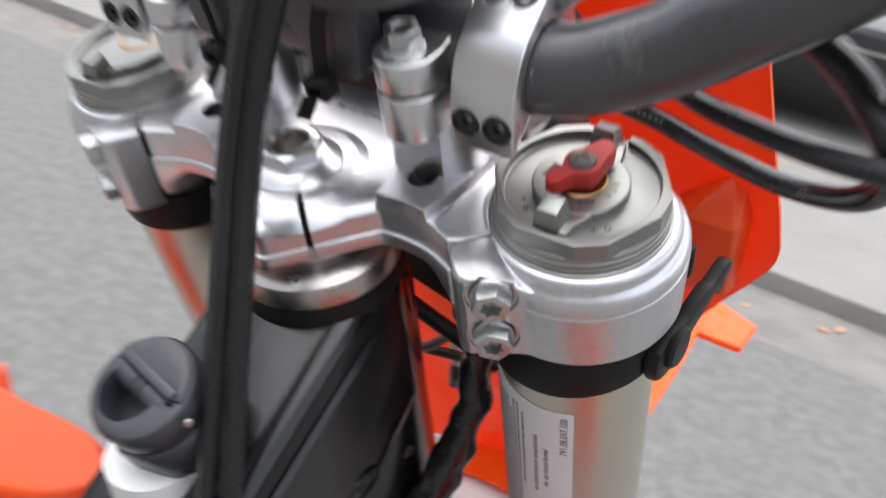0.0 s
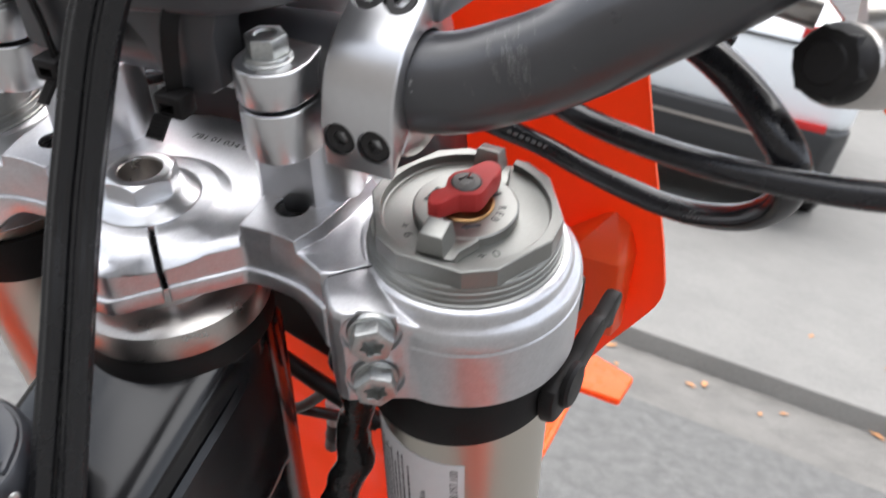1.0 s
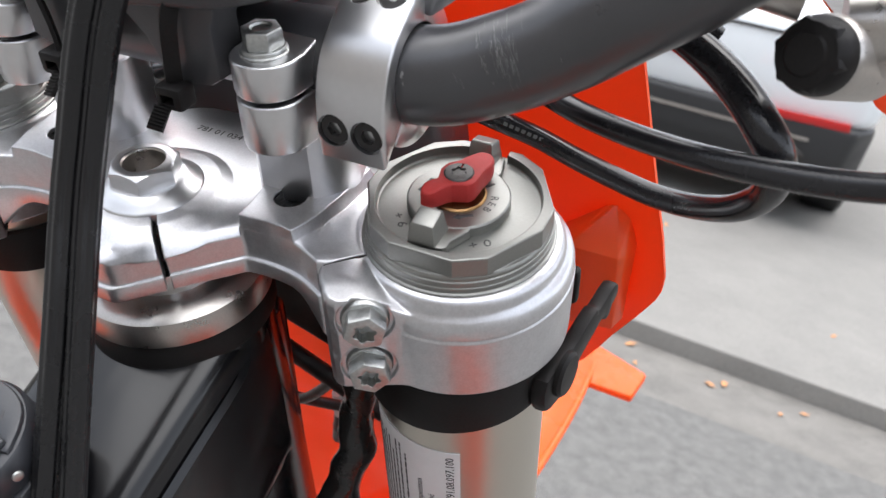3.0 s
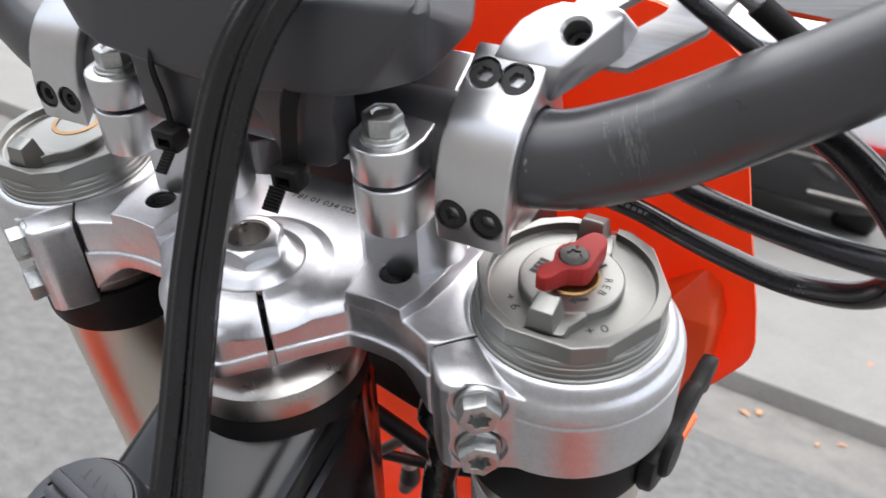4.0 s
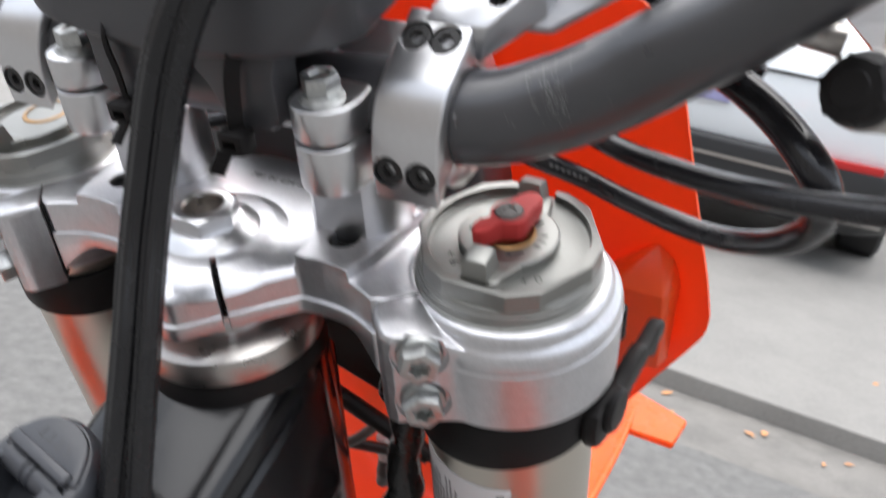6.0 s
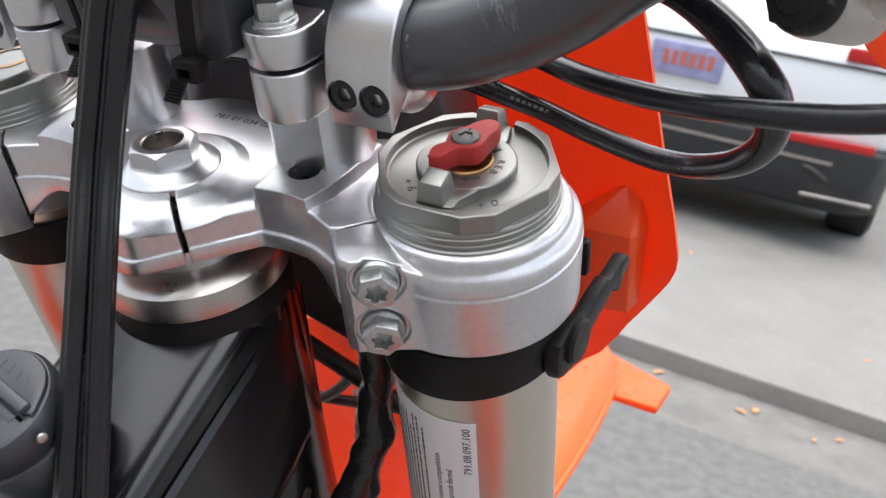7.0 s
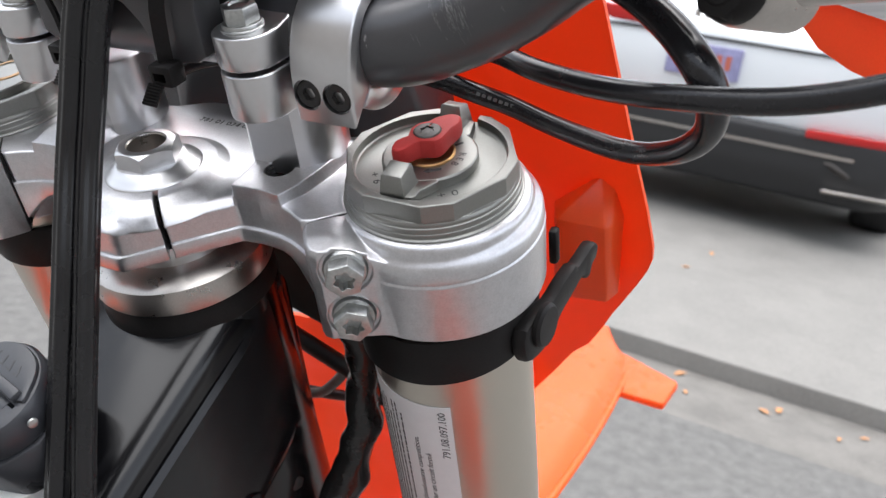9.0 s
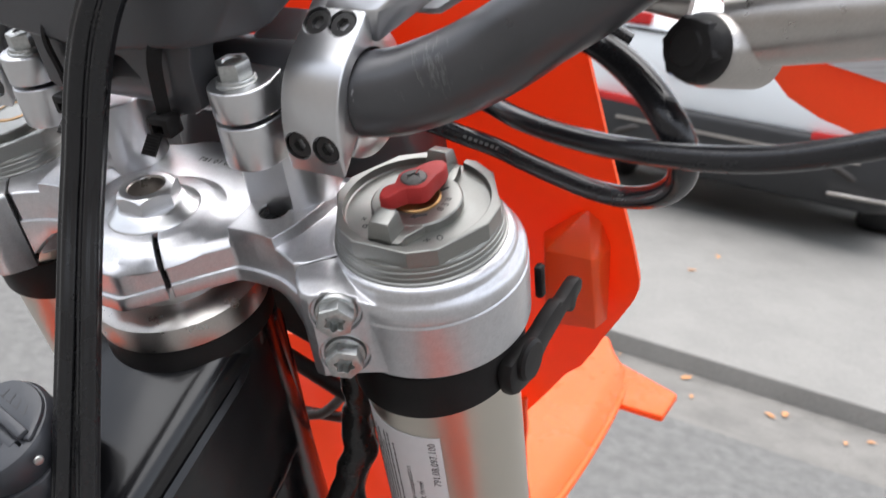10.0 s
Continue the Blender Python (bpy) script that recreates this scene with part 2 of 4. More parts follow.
def solid(a, cutters=(), unite=()):
    """Body a with others cut away from it or grown onto it."""
    obs = []

    def temp(bm):
        me = bpy.data.meshes.new("tmp")
        bm.to_mesh(me)
        ob = new("tmp", me)
        obs.append(ob)
        return ob
    base = temp(a)
    for op, group in (("UNION", unite), ("DIFFERENCE", cutters)):
        for bm in group:
            mod = base.modifiers.new("b", "BOOLEAN")
            mod.operation, mod.object, mod.solver = op, temp(bm), "EXACT"
    bpy.context.view_layer.update()
    ev = base.evaluated_get(bpy.context.evaluated_depsgraph_get())
    me = bpy.data.meshes.new_from_object(ev)
    out = bmesh.new()
    out.from_mesh(me)
    bpy.data.meshes.remove(me)
    for ob in obs:
        data = ob.data
        bpy.data.objects.remove(ob)
        bpy.data.meshes.remove(data)
    bmesh.ops.remove_doubles(out, verts=out.verts, dist=0.005)
    return out


def lettering(text, size, depth=0.15, align="CENTER", stretch=1.0):
    """Raised letters in mm in the xy plane."""
    cu = bpy.data.curves.new("letters", "FONT")
    cu.body, cu.size, cu.extrude, cu.align_x, cu.align_y = text, size, depth, align, "CENTER"
    cu.resolution_u = 2
    ob = new("letters", cu)
    bpy.context.view_layer.update()
    me = bpy.data.meshes.new_from_object(ob.evaluated_get(bpy.context.evaluated_depsgraph_get()))
    bm = bmesh.new()
    bm.from_mesh(me)
    bpy.data.objects.remove(ob)
    bpy.data.curves.remove(cu)
    bpy.data.meshes.remove(me)
    return xf(bm, Matrix.Diagonal((stretch, 1, 1, 1)))


BASES = {}


def thing(name, base, label, category, group="", kind="", frame_of=None):
    """An Empty at base (mm in the fork's frame, or metres in the world when frame_of is a matrix)."""
    ob = new(name)
    ob.empty_display_size = 0.02
    if frame_of is None:
        ob.matrix_world = B @ Matrix.Translation(Vector(base) / 1000)
    else:
        ob.matrix_world = frame_of @ Matrix.Translation(base)
    BASES[ob.name] = (Vector(base), frame_of is None)
    return tagged(ob, label, category, group, kind)


def part(name, bm, mat, parent, label="", angle=35, mats=()):
    """Links a body as one mesh under a thing or part; given in the thing's frame."""
    root = parent
    while root.parent:
        root = root.parent
    base, small = BASES[root.name]
    xf(bm, (Matrix.Scale(0.001, 4) if small else Matrix()) @ Matrix.Translation(-base))
    smooth(bm, angle)
    me = bpy.data.meshes.new(name)
    bm.to_mesh(me)
    bm.free()
    for m in (mat, *mats):
        me.materials.append(m)
    ob = new(name, me)
    ob.parent = parent
    return tagged(ob, label)


def setting(name, bm, mat, label, category):
    smooth(bm, 35)
    me = bpy.data.meshes.new(name)
    bm.to_mesh(me)
    bm.free()
    me.materials.append(mat)
    return tagged(new(name, me), label, category, "", "structure")


# ---- ground ----
KERB_Y = 2.43


def patch(x0, x1, y0, y1, z0, z1, bevel=0.0):
    return block(x0, x1, y0, y1, z0, z1, bevel)


setting("road", patch(-600, 600, -600, KERB_Y - 0.36, -0.5, 0), ASPHALT, "worn grey asphalt street with fine stones", "road")
setting("gutter", patch(-600, 600, KERB_Y - 0.356, KERB_Y, -0.5, -0.004), GUTTER, "stained concrete gutter strip along the kerb", "gutter")
setting("pavement", patch(-600, 600, KERB_Y + 0.006, KERB_Y + 3.6, -0.5, 0.06, 0.013), CONCRETE, "pale concrete driveway apron with a low rounded kerb", "pavement")
setting("driveway", patch(-600, 600, KERB_Y + 3.612, 600, -0.5, 0.05, 0.004), CONCRETE, "pale concrete driveway", "driveway")
setting("lawn", patch(-60, -6.2, 6.9, 15.5, -0.4, 0.09, 0.03), LAWN, "strip of dry yellow green grass", "lawn")
# unseen wall added behind the camera to darken what the metal reflects
setting("unseen_wall_south", patch(-30, 30, -8.4, -8.2, -0.4, 6.2), UNSEENWALL, "plain unseen grey brown wall added to darken reflections", "wall")
setting("wall_north", patch(-30, 30, 16.0, 16.2, -0.4, 4.0), RENDERWALL, "beige rendered boundary wall", "wall")

# side walls added out of view, covering the low bright sky in reflections
setting("unseen_wall_east", patch(30.0, 30.2, -8.2, 16.0, -0.4, 7.0), UNSEENWALL, "plain unseen grey brown wall added to darken reflections", "wall")
setting("unseen_wall_west", patch(-30.4, -30.2, -8.2, 16.0, -0.4, 7.0), UNSEENWALL, "plain unseen grey brown wall added to darken reflections", "wall")


def leaf_shape():
    bm = bmesh.new()
    pts = [(0, -1, 0), (0.35, -0.5, 0.12), (0.45, 0.1, 0.2), (0.2, 0.7, 0.1), (0, 1.1, 0.2), (-0.25, 0.6, 0.12), (-0.4, 0, 0.25), (-0.3, -0.6, 0.1)]
    vs = [bm.verts.new(p) for p in pts]
    mid = bm.verts.new((0, 0, 0.0))
    for i in range(8):
        bm.faces.new((vs[i], vs[(i + 1) % 8], mid))
    return bm


for k in range(64):
    lx, ly = random.uniform(-4.5, 1.6), KERB_Y - abs(random.gauss(0, 0.14)) - 0.015
    if k % 6 == 0:
        ly = KERB_Y + random.uniform(0.1, 1.3)
    size = random.uniform(0.01, 0.026)
    bm = xf(leaf_shape(), Matrix.Translation((lx, ly, 0.061 if ly > KERB_Y else 0.0)) @ Matrix.Rotation(random.uniform(0, 6.3), 4, "Z") @ Matrix.Scale(size, 4))
    me = bpy.data.meshes.new("fallen_leaf")
    bm.to_mesh(me)
    me.materials.append(LEAF)
    tagged(new("fallen_leaf", me), "small dry tan leaf lying by the kerb", "leaf", "fallen leaves")

S = -196.0
SX = S / 2
STEM = (-97.0, -26.0)


def mirror_x(bm):
    xf(bm, Matrix.Translation((S, 0, 0)) @ Matrix.Diagonal((-1, 1, 1, 1)))
    bmesh.ops.reverse_faces(bm, faces=bm.faces)
    return bm


def smoothed(outline, n=5, closed=True):
    """A closed plan outline rounded through its points."""
    p = [Vector((*q, 0)) for q in outline]
    out = []
    for i in range(len(p)):
        a, b, c, d = p[i - 1], p[i], p[(i + 1) % len(p)], p[(i + 2) % len(p)]
        for k in range(n):
            s = k / n
            v = 0.5 * (2 * b + (c - a) * s + (2 * a - 5 * b + 4 * c - d) * s * s + (3 * b - a - 3 * c + d) * s ** 3)
            out.append((v.x, v.y))
    return out


def cyl(r, z0, z1, seg=40):
    return lathe([(0, z0), (r, z0), (r, z1), (0, z1)], seg)


def hexagon(r, z0, z1, bevel=0.5, spin=0, sides=6):
    return prism([(r * math.cos(radians(360 / sides * k + spin)), r * math.sin(radians(360 / sides * k + spin))) for k in range(sides)], z0, z1, bevel)


def star(r, z0, z1):
    """A six-lobed drive socket."""
    return prism([(r * (0.86 + 0.14 * math.cos(6 * radians(10 * k))) * math.cos(radians(10 * k)), r * (0.86 + 0.14 * math.cos(6 * radians(10 * k))) * math.sin(radians(10 * k))) for k in range(36)], z0, z1)


# ---- top clamp ----
clamp = thing("triple_clamp", (SX, 0, -48), "machined silver aluminium upper triple clamp holding two fork legs", "triple clamp")
BOLT_AXIS = Vector((0.48, -0.877, 0))
SLIT = Vector((-0.706, -0.708, 0))
SLIT_AT = (-15.4, -22.4)
# the right leg leans a little against the clamp's plane
LEG = Matrix.Translation((2.0, -4.0, 0)) @ Vector((0, 0, 1)).rotation_difference(Vector((0.023, -0.046, 1))).to_matrix().to_4x4()


def ease(u):
    u = min(1, max(0, u))
    return u * u * (3 - 2 * u)


def slit_box(origin, direction, r0, r1, width, z0, z1):
    a = math.degrees(math.atan2(direction[1], direction[0]))
    return xf(block(r0, r1, -width / 2, width / 2, z0, z1), mm(origin[0], origin[1], 0, 0, 0, a))


def frustum(foot, z0, top, z1):
    """A body between two plan outlines with equally many points."""
    bm = bmesh.new()
    low = [bm.verts.new((x, y, z0)) for x, y in foot]
    high = [bm.verts.new((x, y, z1)) for x, y in top]
    n = len(foot)
    bm.faces.new(low[::-1])
    bm.faces.new(high)
    for i in range(n):
        bm.faces.new((low[i], low[(i + 1) % n], high[(i + 1) % n], high[i]))
    bmesh.ops.recalc_face_normals(bm, faces=bm.faces)
    return bm


def fall(p, q, out):
    """A cutter that rounds the deck down towards an edge along p q."""
    side = [(-7.0, -12.98), (-3.0, -13.3), (0.5, -13.9), (3.2, -14.9), (5.0, -16.0), (6.4, -17.4), (14, -30), (26, -30), (26, 5), (-7.0, 5)]
    run = Vector((q[0] - p[0], q[1] - p[1], 0))
    bm = prism(side, 0, run.length)
    xf(bm, Matrix(((out[0], 0, run.x / run.length, p[0]), (out[1], 0, run.y / run.length, p[1]), (0, 1, 0, 0), (0, 0, 0, 1))))
    bmesh.ops.recalc_face_normals(bm, faces=bm.faces)
    return bm


def clamp_deck(rim, low_z, top_z, round_by):
    """The plate between the legs; its underside drops towards them."""
    bm = prism(smoothed(rim, 3), low_z, top_z, round_by, 3)
    for v in bm.verts:
        if v.co.z < -28:
            v.co.z -= 15.5 * ease((abs(v.co.x - SX) - 54) / 24)
    bmesh.ops.triangulate(bm, faces=bm.faces[:])
    return bm


def pinch_block():
    """The block beside the slit, its flat top falling away into the ring."""
    rim = [(-12, -19), (-27.4, -34.4), (-28.0, -35.4), (-26.4, -38.4), (-21.6, -44.4), (-19.4, -46.0), (-16.4, -46.2), (-9, -42.2), (-2, -38.9), (5, -36.4), (12, -32), (4, -20)]
    rim = [(p[0] + (q[0] - p[0]) * k / 5, p[1] + (q[1] - p[1]) * k / 5) for p, q in zip(rim, rim[1:] + rim[:1]) for k in range(5)]
    mid = (-9.0, -32.0)

    def crown(x, y, z):
        away = (x + 15.3) * BOLT_AXIS.x + (y + 26.3) * BOLT_AXIS.y
        past = (x + 15.3) * 0.885 + (y + 26.3) * 0.465
        return z - 1.2 * ease((away - 8) / 10) - 5.6 * ease((past + 6) / 19)
    bm = bmesh.new()
    rows = []
    for size, z in ((1, -48.0), (1, -15.4), (0.99, -14.3), (0.965, -13.4), (0.93, -12.9), (0.75, -12.8), (0.5, -12.8), (0.25, -12.8)):
        ring_xy = [(mid[0] + (x - mid[0]) * size, mid[1] + (y - mid[1]) * size) for x, y in rim]
        rows.append([bm.verts.new((x, y, z if z < -40 else crown(x, y, z))) for x, y in ring_xy])
    n = len(rim)
    for p, q in zip(rows, rows[1:]):
        for k in range(n):
            bm.faces.new((p[k], p[(k + 1) % n], q[(k + 1) % n], q[k]))
    bm.faces.new(rows[0][::-1])
    bm.faces.new(rows[-1])
    bmesh.ops.recalc_face_normals(bm, faces=bm.faces)
    return bm


def clamp_body():
    rear = [(8, -24), (-8, -26), (-15, -27.2), (-22, -30.8), (-29, -34), (-31.6, -33.2), (-40, -29.6), (-50, -28.2), (-57.6, -28.4), (-60.4, -29.0), (-63, -31.5), (-70, -38.6), (-80, -49), (-86.4, -55.8), (-89.4, -57.8), (-94, -58)]
    front = [(8, 36), (-14, 33), (-30, 23), (-50, 17), (-70, 19), (-84, 26)]
    right = rear[::-1] + front
    left = [(S - x, y) for x, y in right]
    around = right + left[::-1]
    body = clamp_deck(around, -31.5, -13.0, 1.2)
    lip = clamp_deck([(x, y - 1.3 if y < -10 else y - 2) for x, y in around], -31.3, -25.4, 0.7)
    pad_foot = [(-60.4, -28.9), (-55, -28.35), (-50, -28.1), (-45, -28.5), (-40.4, -29.3), (-36.4, -20), (-34.2, -8), (-33, 10), (-46, 18), (-64, 16), (-66, -8), (-64.4, -20)]
    pad_top = [(-60.2, -28.8), (-55, -28.3), (-50, -28.0), (-45, -28.4), (-41.2, -29.0), (-38.4, -20), (-37, -8), (-36, 9), (-46, 15), (-61, 13), (-62.6, -8), (-60.8, -20)]
    pad = frustum(pad_foot, -14.5, pad_top, -9.1)
    boss = xf(lathe([(0, -16), (31, -17.5), (28.4, -14.4), (26.4, -13.2), (22.4, -11.0), (21.8, -10.7), (0, -10.6)], 96), mm(*STEM, 0))
    keep = prism([(-60.8, -28.9), (-60.8, -60), (-20, -60), (-20, 22), (-65.4, 22), (-65.6, -8), (-64, -20)], -60, 20)
    flank = solid(fall((-54.9, -14.1), (-96, -56.7), (0.719, -0.695)), [keep])
    tail = fall((-76, -52.6), (-120, -52.6), (0, -1))
    body = solid(body, [flank, mirror_x(flank.copy()), tail], [lip, pad, mirror_x(pad.copy())])
    bore = xf(cyl(29.6, -70, 10, 72), LEG)
    shaft = xf(cyl(7.4, -60, 0), mm(*STEM, 0))
    beyond = prism([(SLIT_AT[0] + 5, SLIT_AT[1] + 5.0), (SLIT_AT[0] - 20, SLIT_AT[1] - 20.05), (-34, -70), (44, -70), (44, -14)], -70, 5)
    hole = xf(cyl(5.3, -40, 0), mm(-50.7, -14.6, 0))
    gap = slit_box(SLIT_AT, SLIT, -10, 24, 0.9, -70, 0)
    cuts = [bore, mirror_x(bore.copy()), shaft, hole, mirror_x(hole.copy()), beyond, mirror_x(beyond.copy()), slit_box(STEM, (0.685, -0.729), 14, 50, 1.9, -60, 5), gap, mirror_x(gap.copy())]
    body = solid(body, cuts, [boss])
    ring = xf(lathe([(28, -48.2), (34.6, -48.2), (35.4, -47.4), (35.6, -25.2), (35.0, -24.4), (35.35, -23.8), (35.3, -21.4), (34.7, -19.4), (33.6, -18.0), (32.6, -17.3), (32.2, -16.6), (32.1, -15.4), (31.6, -14.2), (30.8, -13.2), (30, -12.8), (28, -12.6), (28, -48.2)], 96), LEG)
    seat = [xf(cyl(8.3, 0, 30), toward(Vector((-10.2, -41.0, z)), BOLT_AXIS)) for z in (-21.5, -39.5)]
    right_half = solid(ring, seat + [gap], [solid(pinch_block(), [bore])])
    return joined(body, right_half, mirror_x(right_half.copy()))


part("clamp_body", clamp_body(), ALU_CAST, clamp, angle=28)
# dark strips recessed in the slits: the shade of their depth, put in as colour
part("slit_shade", slit_box(STEM, (0.685, -0.729), 16, 20.5, 1.6, -30, -15), SLITSHADE, clamp, "dark strip painted as shade in the slit")
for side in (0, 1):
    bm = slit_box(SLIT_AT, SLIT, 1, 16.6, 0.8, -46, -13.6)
    part("slit_shade", mirror_x(bm) if side else bm, SLITSHADE, clamp)


def flange_bolt(r=7.0, socket=True):
    head = joined(lathe([(0, 0), (r, 0), (r, 0.9), (r * 0.93, 1.7), (0, 1.9)], 36))
    h = hexagon(r * 0.9, 1.6, 7.0, 0.7)
    if socket:
        h = solid(h, [star(r * 0.5, 3.2, 9)])
    return joined(head, h)


for zz in (-21.5, -39.5):
    m = toward(Vector((-10.2, -41.0, zz)), BOLT_AXIS, 12 if zz > -30 else 41)
    part("pinch_bolt", xf(flange_bolt(), m), ZINC, clamp, "grey zinc flange bolt with star socket")
    part("pinch_bolt", mirror_x(xf(flange_bolt(), m)), ZINC, clamp)
num = xf(lettering("781 01 034 022", 4.0, 0.05, "LEFT", 1.06), mm(-108.6, 12.0, -12.96, 0, 0, 0))
part("stamped_number", num, STAMP, clamp, "stamped part number")
for side in (0, 1):
    bm = lathe([(3.6, -26), (5.2, -26)] + [(5.25 if i % 2 else 4.6, -26 + i * 0.7) for i in range(1, 24)], 32)
    bm = xf(bm, mm(-50.7, -14.6, -0.5))
    part("threaded_hole", mirror_x(bm) if side else bm, BLACKSTEEL, clamp)

# ---- stem ----
nut = thing("stem_nut", (*STEM, -12), "bright machined steering stem nut with hex and stepped washer", "nut")
part("washer", xf(lathe([(8, -12.5), (16.9, -12.5), (17.0, -10.6), (16.7, -10.2), (16.2, -9.9), (14.6, -8.6), (12.6, -7.3), (11.6, -6.8), (8, -6.7)], 72), mm(*STEM, 0)), ALU, nut)
crown_cut = solid(cyl(20, -5, 6, 48), [lathe([(0, -6), (12.6, -6), (12.6, -2.9), (10.0, -0.9), (9.2, -0.6), (0, -0.6)], 48)])
part("hex", xf(solid(hexagon(11.4, -7.2, 0, 0.2, -1), [cyl(7.1, -40, 12), crown_cut], []), mm(*STEM, 0)), ALU, nut)
part("bore", xf(lathe([(0, -10), (6.7, -10), (6.7, -1.4), (7.1, -0.9)], 48), mm(*STEM, 0)), CHROME, nut)
cover = thing("bearing_cover", (*STEM, -52), "shiny plated steering bearing dust cover", "bearing cover")
part("cover", xf(lathe([(20, -52), (32.2, -52), (33.2, -51.2), (33.4, -44.5), (32.6, -42.0), (30, -40.2), (26, -39.0), (20, -38.4)], 96), mm(*STEM, 0)), CHROME, cover)
part("seal", xf(lathe([(20, -54), (30.6, -54), (31.2, -53), (31.4, -51.9), (20, -51.9)], 64), mm(*STEM, 0)), RUBBER, cover)
part("spacer", xf(cyl(22, -38.6, -31.4, 48), mm(*STEM, 0)), ALU, cover)


# ---- fork legs ----
def cap_body():
    corner = []
    for k in range(6):
        corner += [-109 + 60 * k, -69 + 60 * k]
    poly = [(28.1 * math.cos(radians(a)), 28.1 * math.sin(radians(a))) for a in corner]
    body = prism(poly, -6.4, 0, 0.45)
    body = solid(body, [lathe([(0, -3), (23.8, -3), (24.3, -2.6), (24.5, 0.2), (24.5, 5), (0, 5)], 72), block(-3.6, 5.4, 18, 40, -3.1, 5)])
    neck = lathe([(0, -14), (29.3, -14), (29.3, -12.2), (28.9, -11.9), (28.5, -11.8), (28.5, -10.2), (28.1, -10.0), (28.3, -9.8), (28.3, -8.2), (27.9, -8.0), (27.9, -7.0), (27.4, -6.2), (0, -6.2)], 80)
    return joined(body, neck)


def dial():
    d = lathe([(0, -3.2), (15.2, -3.2), (15.2, -0.2), (14.7, 0.3), (0, 0.3)], 64)
    arm1 = prism(smoothed([(-7, -12), (8, -12), (8.6, -14.6), (6.4, -19), (5.6, -23), (-3.2, -23), (-4, -18)], 3), -3.1, 0.2, 0.3)
    arm2 = prism(smoothed([(-6, 12), (6.4, 12), (5.6, 20), (4.6, 22), (-2.6, 22), (-4, 20)], 3), -3.1, 0.2, 0.3)
    return joined(d, arm1, arm2)


def wing(y0, y1):
    bm = prism([(-4.8, y0), (4.0, y0), (4.0, y1), (-4.8, y1)], -3.1, 7.8, 0.7)
    for v in bm.verts:
        k = min(1, max(0, (v.co.z + 1) / 8.8))
        v.co.x = -0.4 + (v.co.x + 0.4) * (1 - 0.24 * k)
        outer = abs(v.co.y) > (abs(y0) + abs(y1)) / 2
        v.co.y += (1 if y0 < 0 else -1) * (1.4 if outer else -1.8) * k
        if outer and v.co.z > 4:
            v.co.z -= 1.3
    return bm


def fork(x0, label, knob):
    leg = thing("fork_leg", (x0, 0, -1135 if knob else -1122), label, "fork leg", "fork legs")
    fix = (lambda b: xf(b, LEG)) if knob else (lambda b: mirror_x(xf(b, LEG)))
    part("outer_tube", fix(lathe([(0, -560), (31, -560), (31, -545), (30, -540), (29.9, -200), (29.4, -50), (29.4, -14), (0, -14)], 96)), TUBE, leg)
    part("inner_tube", fix(cyl(24, -1135 if knob else -1122, -558, 48)), CHROME, leg)
    cap = part("fork_cap", fix(cap_body()), ANOD, leg, angle=22)
    part("dial", fix(dial()), ANOD, cap)
    part("wing", fix(wing(-24.2, -14.6)), ANOD, cap)
    part("wing", fix(wing(15.0, 23.6)), ANOD, cap)
    if knob:
        k = prism(smoothed([(-4.2, -4.8), (-5.2, -0.8), (-4.4, 2.8), (-1.8, 5.2), (-0.4, 9.4), (1.0, 13.4), (3.8, 14.0), (6.2, 11.4), (7.0, 7.0), (6.5, 3), (6.4, -2.4), (5.0, -5.0), (0.8, -6.6), (-1.4, -9.4), (-3.6, -11.4), (-6.6, -11.2), (-7.2, -7.8), (-5.6, -6.0)], 2), 2.4, 8.8, 0.5, 2)
        for v in k.verts:
            far = math.hypot(v.co.x, v.co.y)
            if v.co.z > 4 and far > 7.5:
                v.co.z -= 0.3 * (far - 7.5)
        kn = part("adjuster_knob", fix(k), REDKNOB, cap, "worn red anodised rebound adjuster knob", angle=24)
        part("knob_screw", fix(xf(solid(lathe([(0, 6), (4.4, 6), (4.4, 8.9), (4.0, 9.2), (0, 9.3)], 36), [star(2.4, 8.86, 11)]), mm(0.4, -0.6, 0))), GREYSTEEL, kn)
        part("brass_ring", fix(lathe([(4, 0.3), (8.2, 0.3), (8.2, 0.7), (7.6, 1.0), (7.2, 0.8), (4, 0.8)], 48)), BRASS, cap, "brass ring under the knob")
        for text, size, x, y, turn in (("+ 6", 4.0, -12.4, -13.6, -48), ("+ 0", 4.0, 12.9, -14.0, 37)):
            part("engraving", fix(xf(lettering(text, size, 0.04, stretch=1.25), mm(x, y, -2.96, 0, 0, turn))), STAMP, cap)
        for text, angle in (("R", 14), ("E", -1), ("B", -16)):
            part("engraving", fix(xf(lettering(text, 3.3, 0.04), mm(10.4 * math.cos(radians(angle)), 10.4 * math.sin(radians(angle)), 0.34, 0, 0, angle - 90))), STAMP, cap)
        part("engraving", fix(joined(xf(block(-1.4, 2.6, -0.55, 0.55, 0.3, 0.36), mm(5.4, -8.3, 0, 0, 0, 34)), xf(prism([(-3.2, 0), (-1.2, -1.3), (-1.2, 1.3)], 0.3, 0.36), mm(5.4, -8.3, 0, 0, 0, 34)))), STAMP, cap)
        part("engraving", fix(joined(xf(block(-1.5, 1.5, -0.5, 0.5, 0.3, 0.36), mm(6.6, 7.6, 0, 0, 0, 55)))), STAMP, cap)
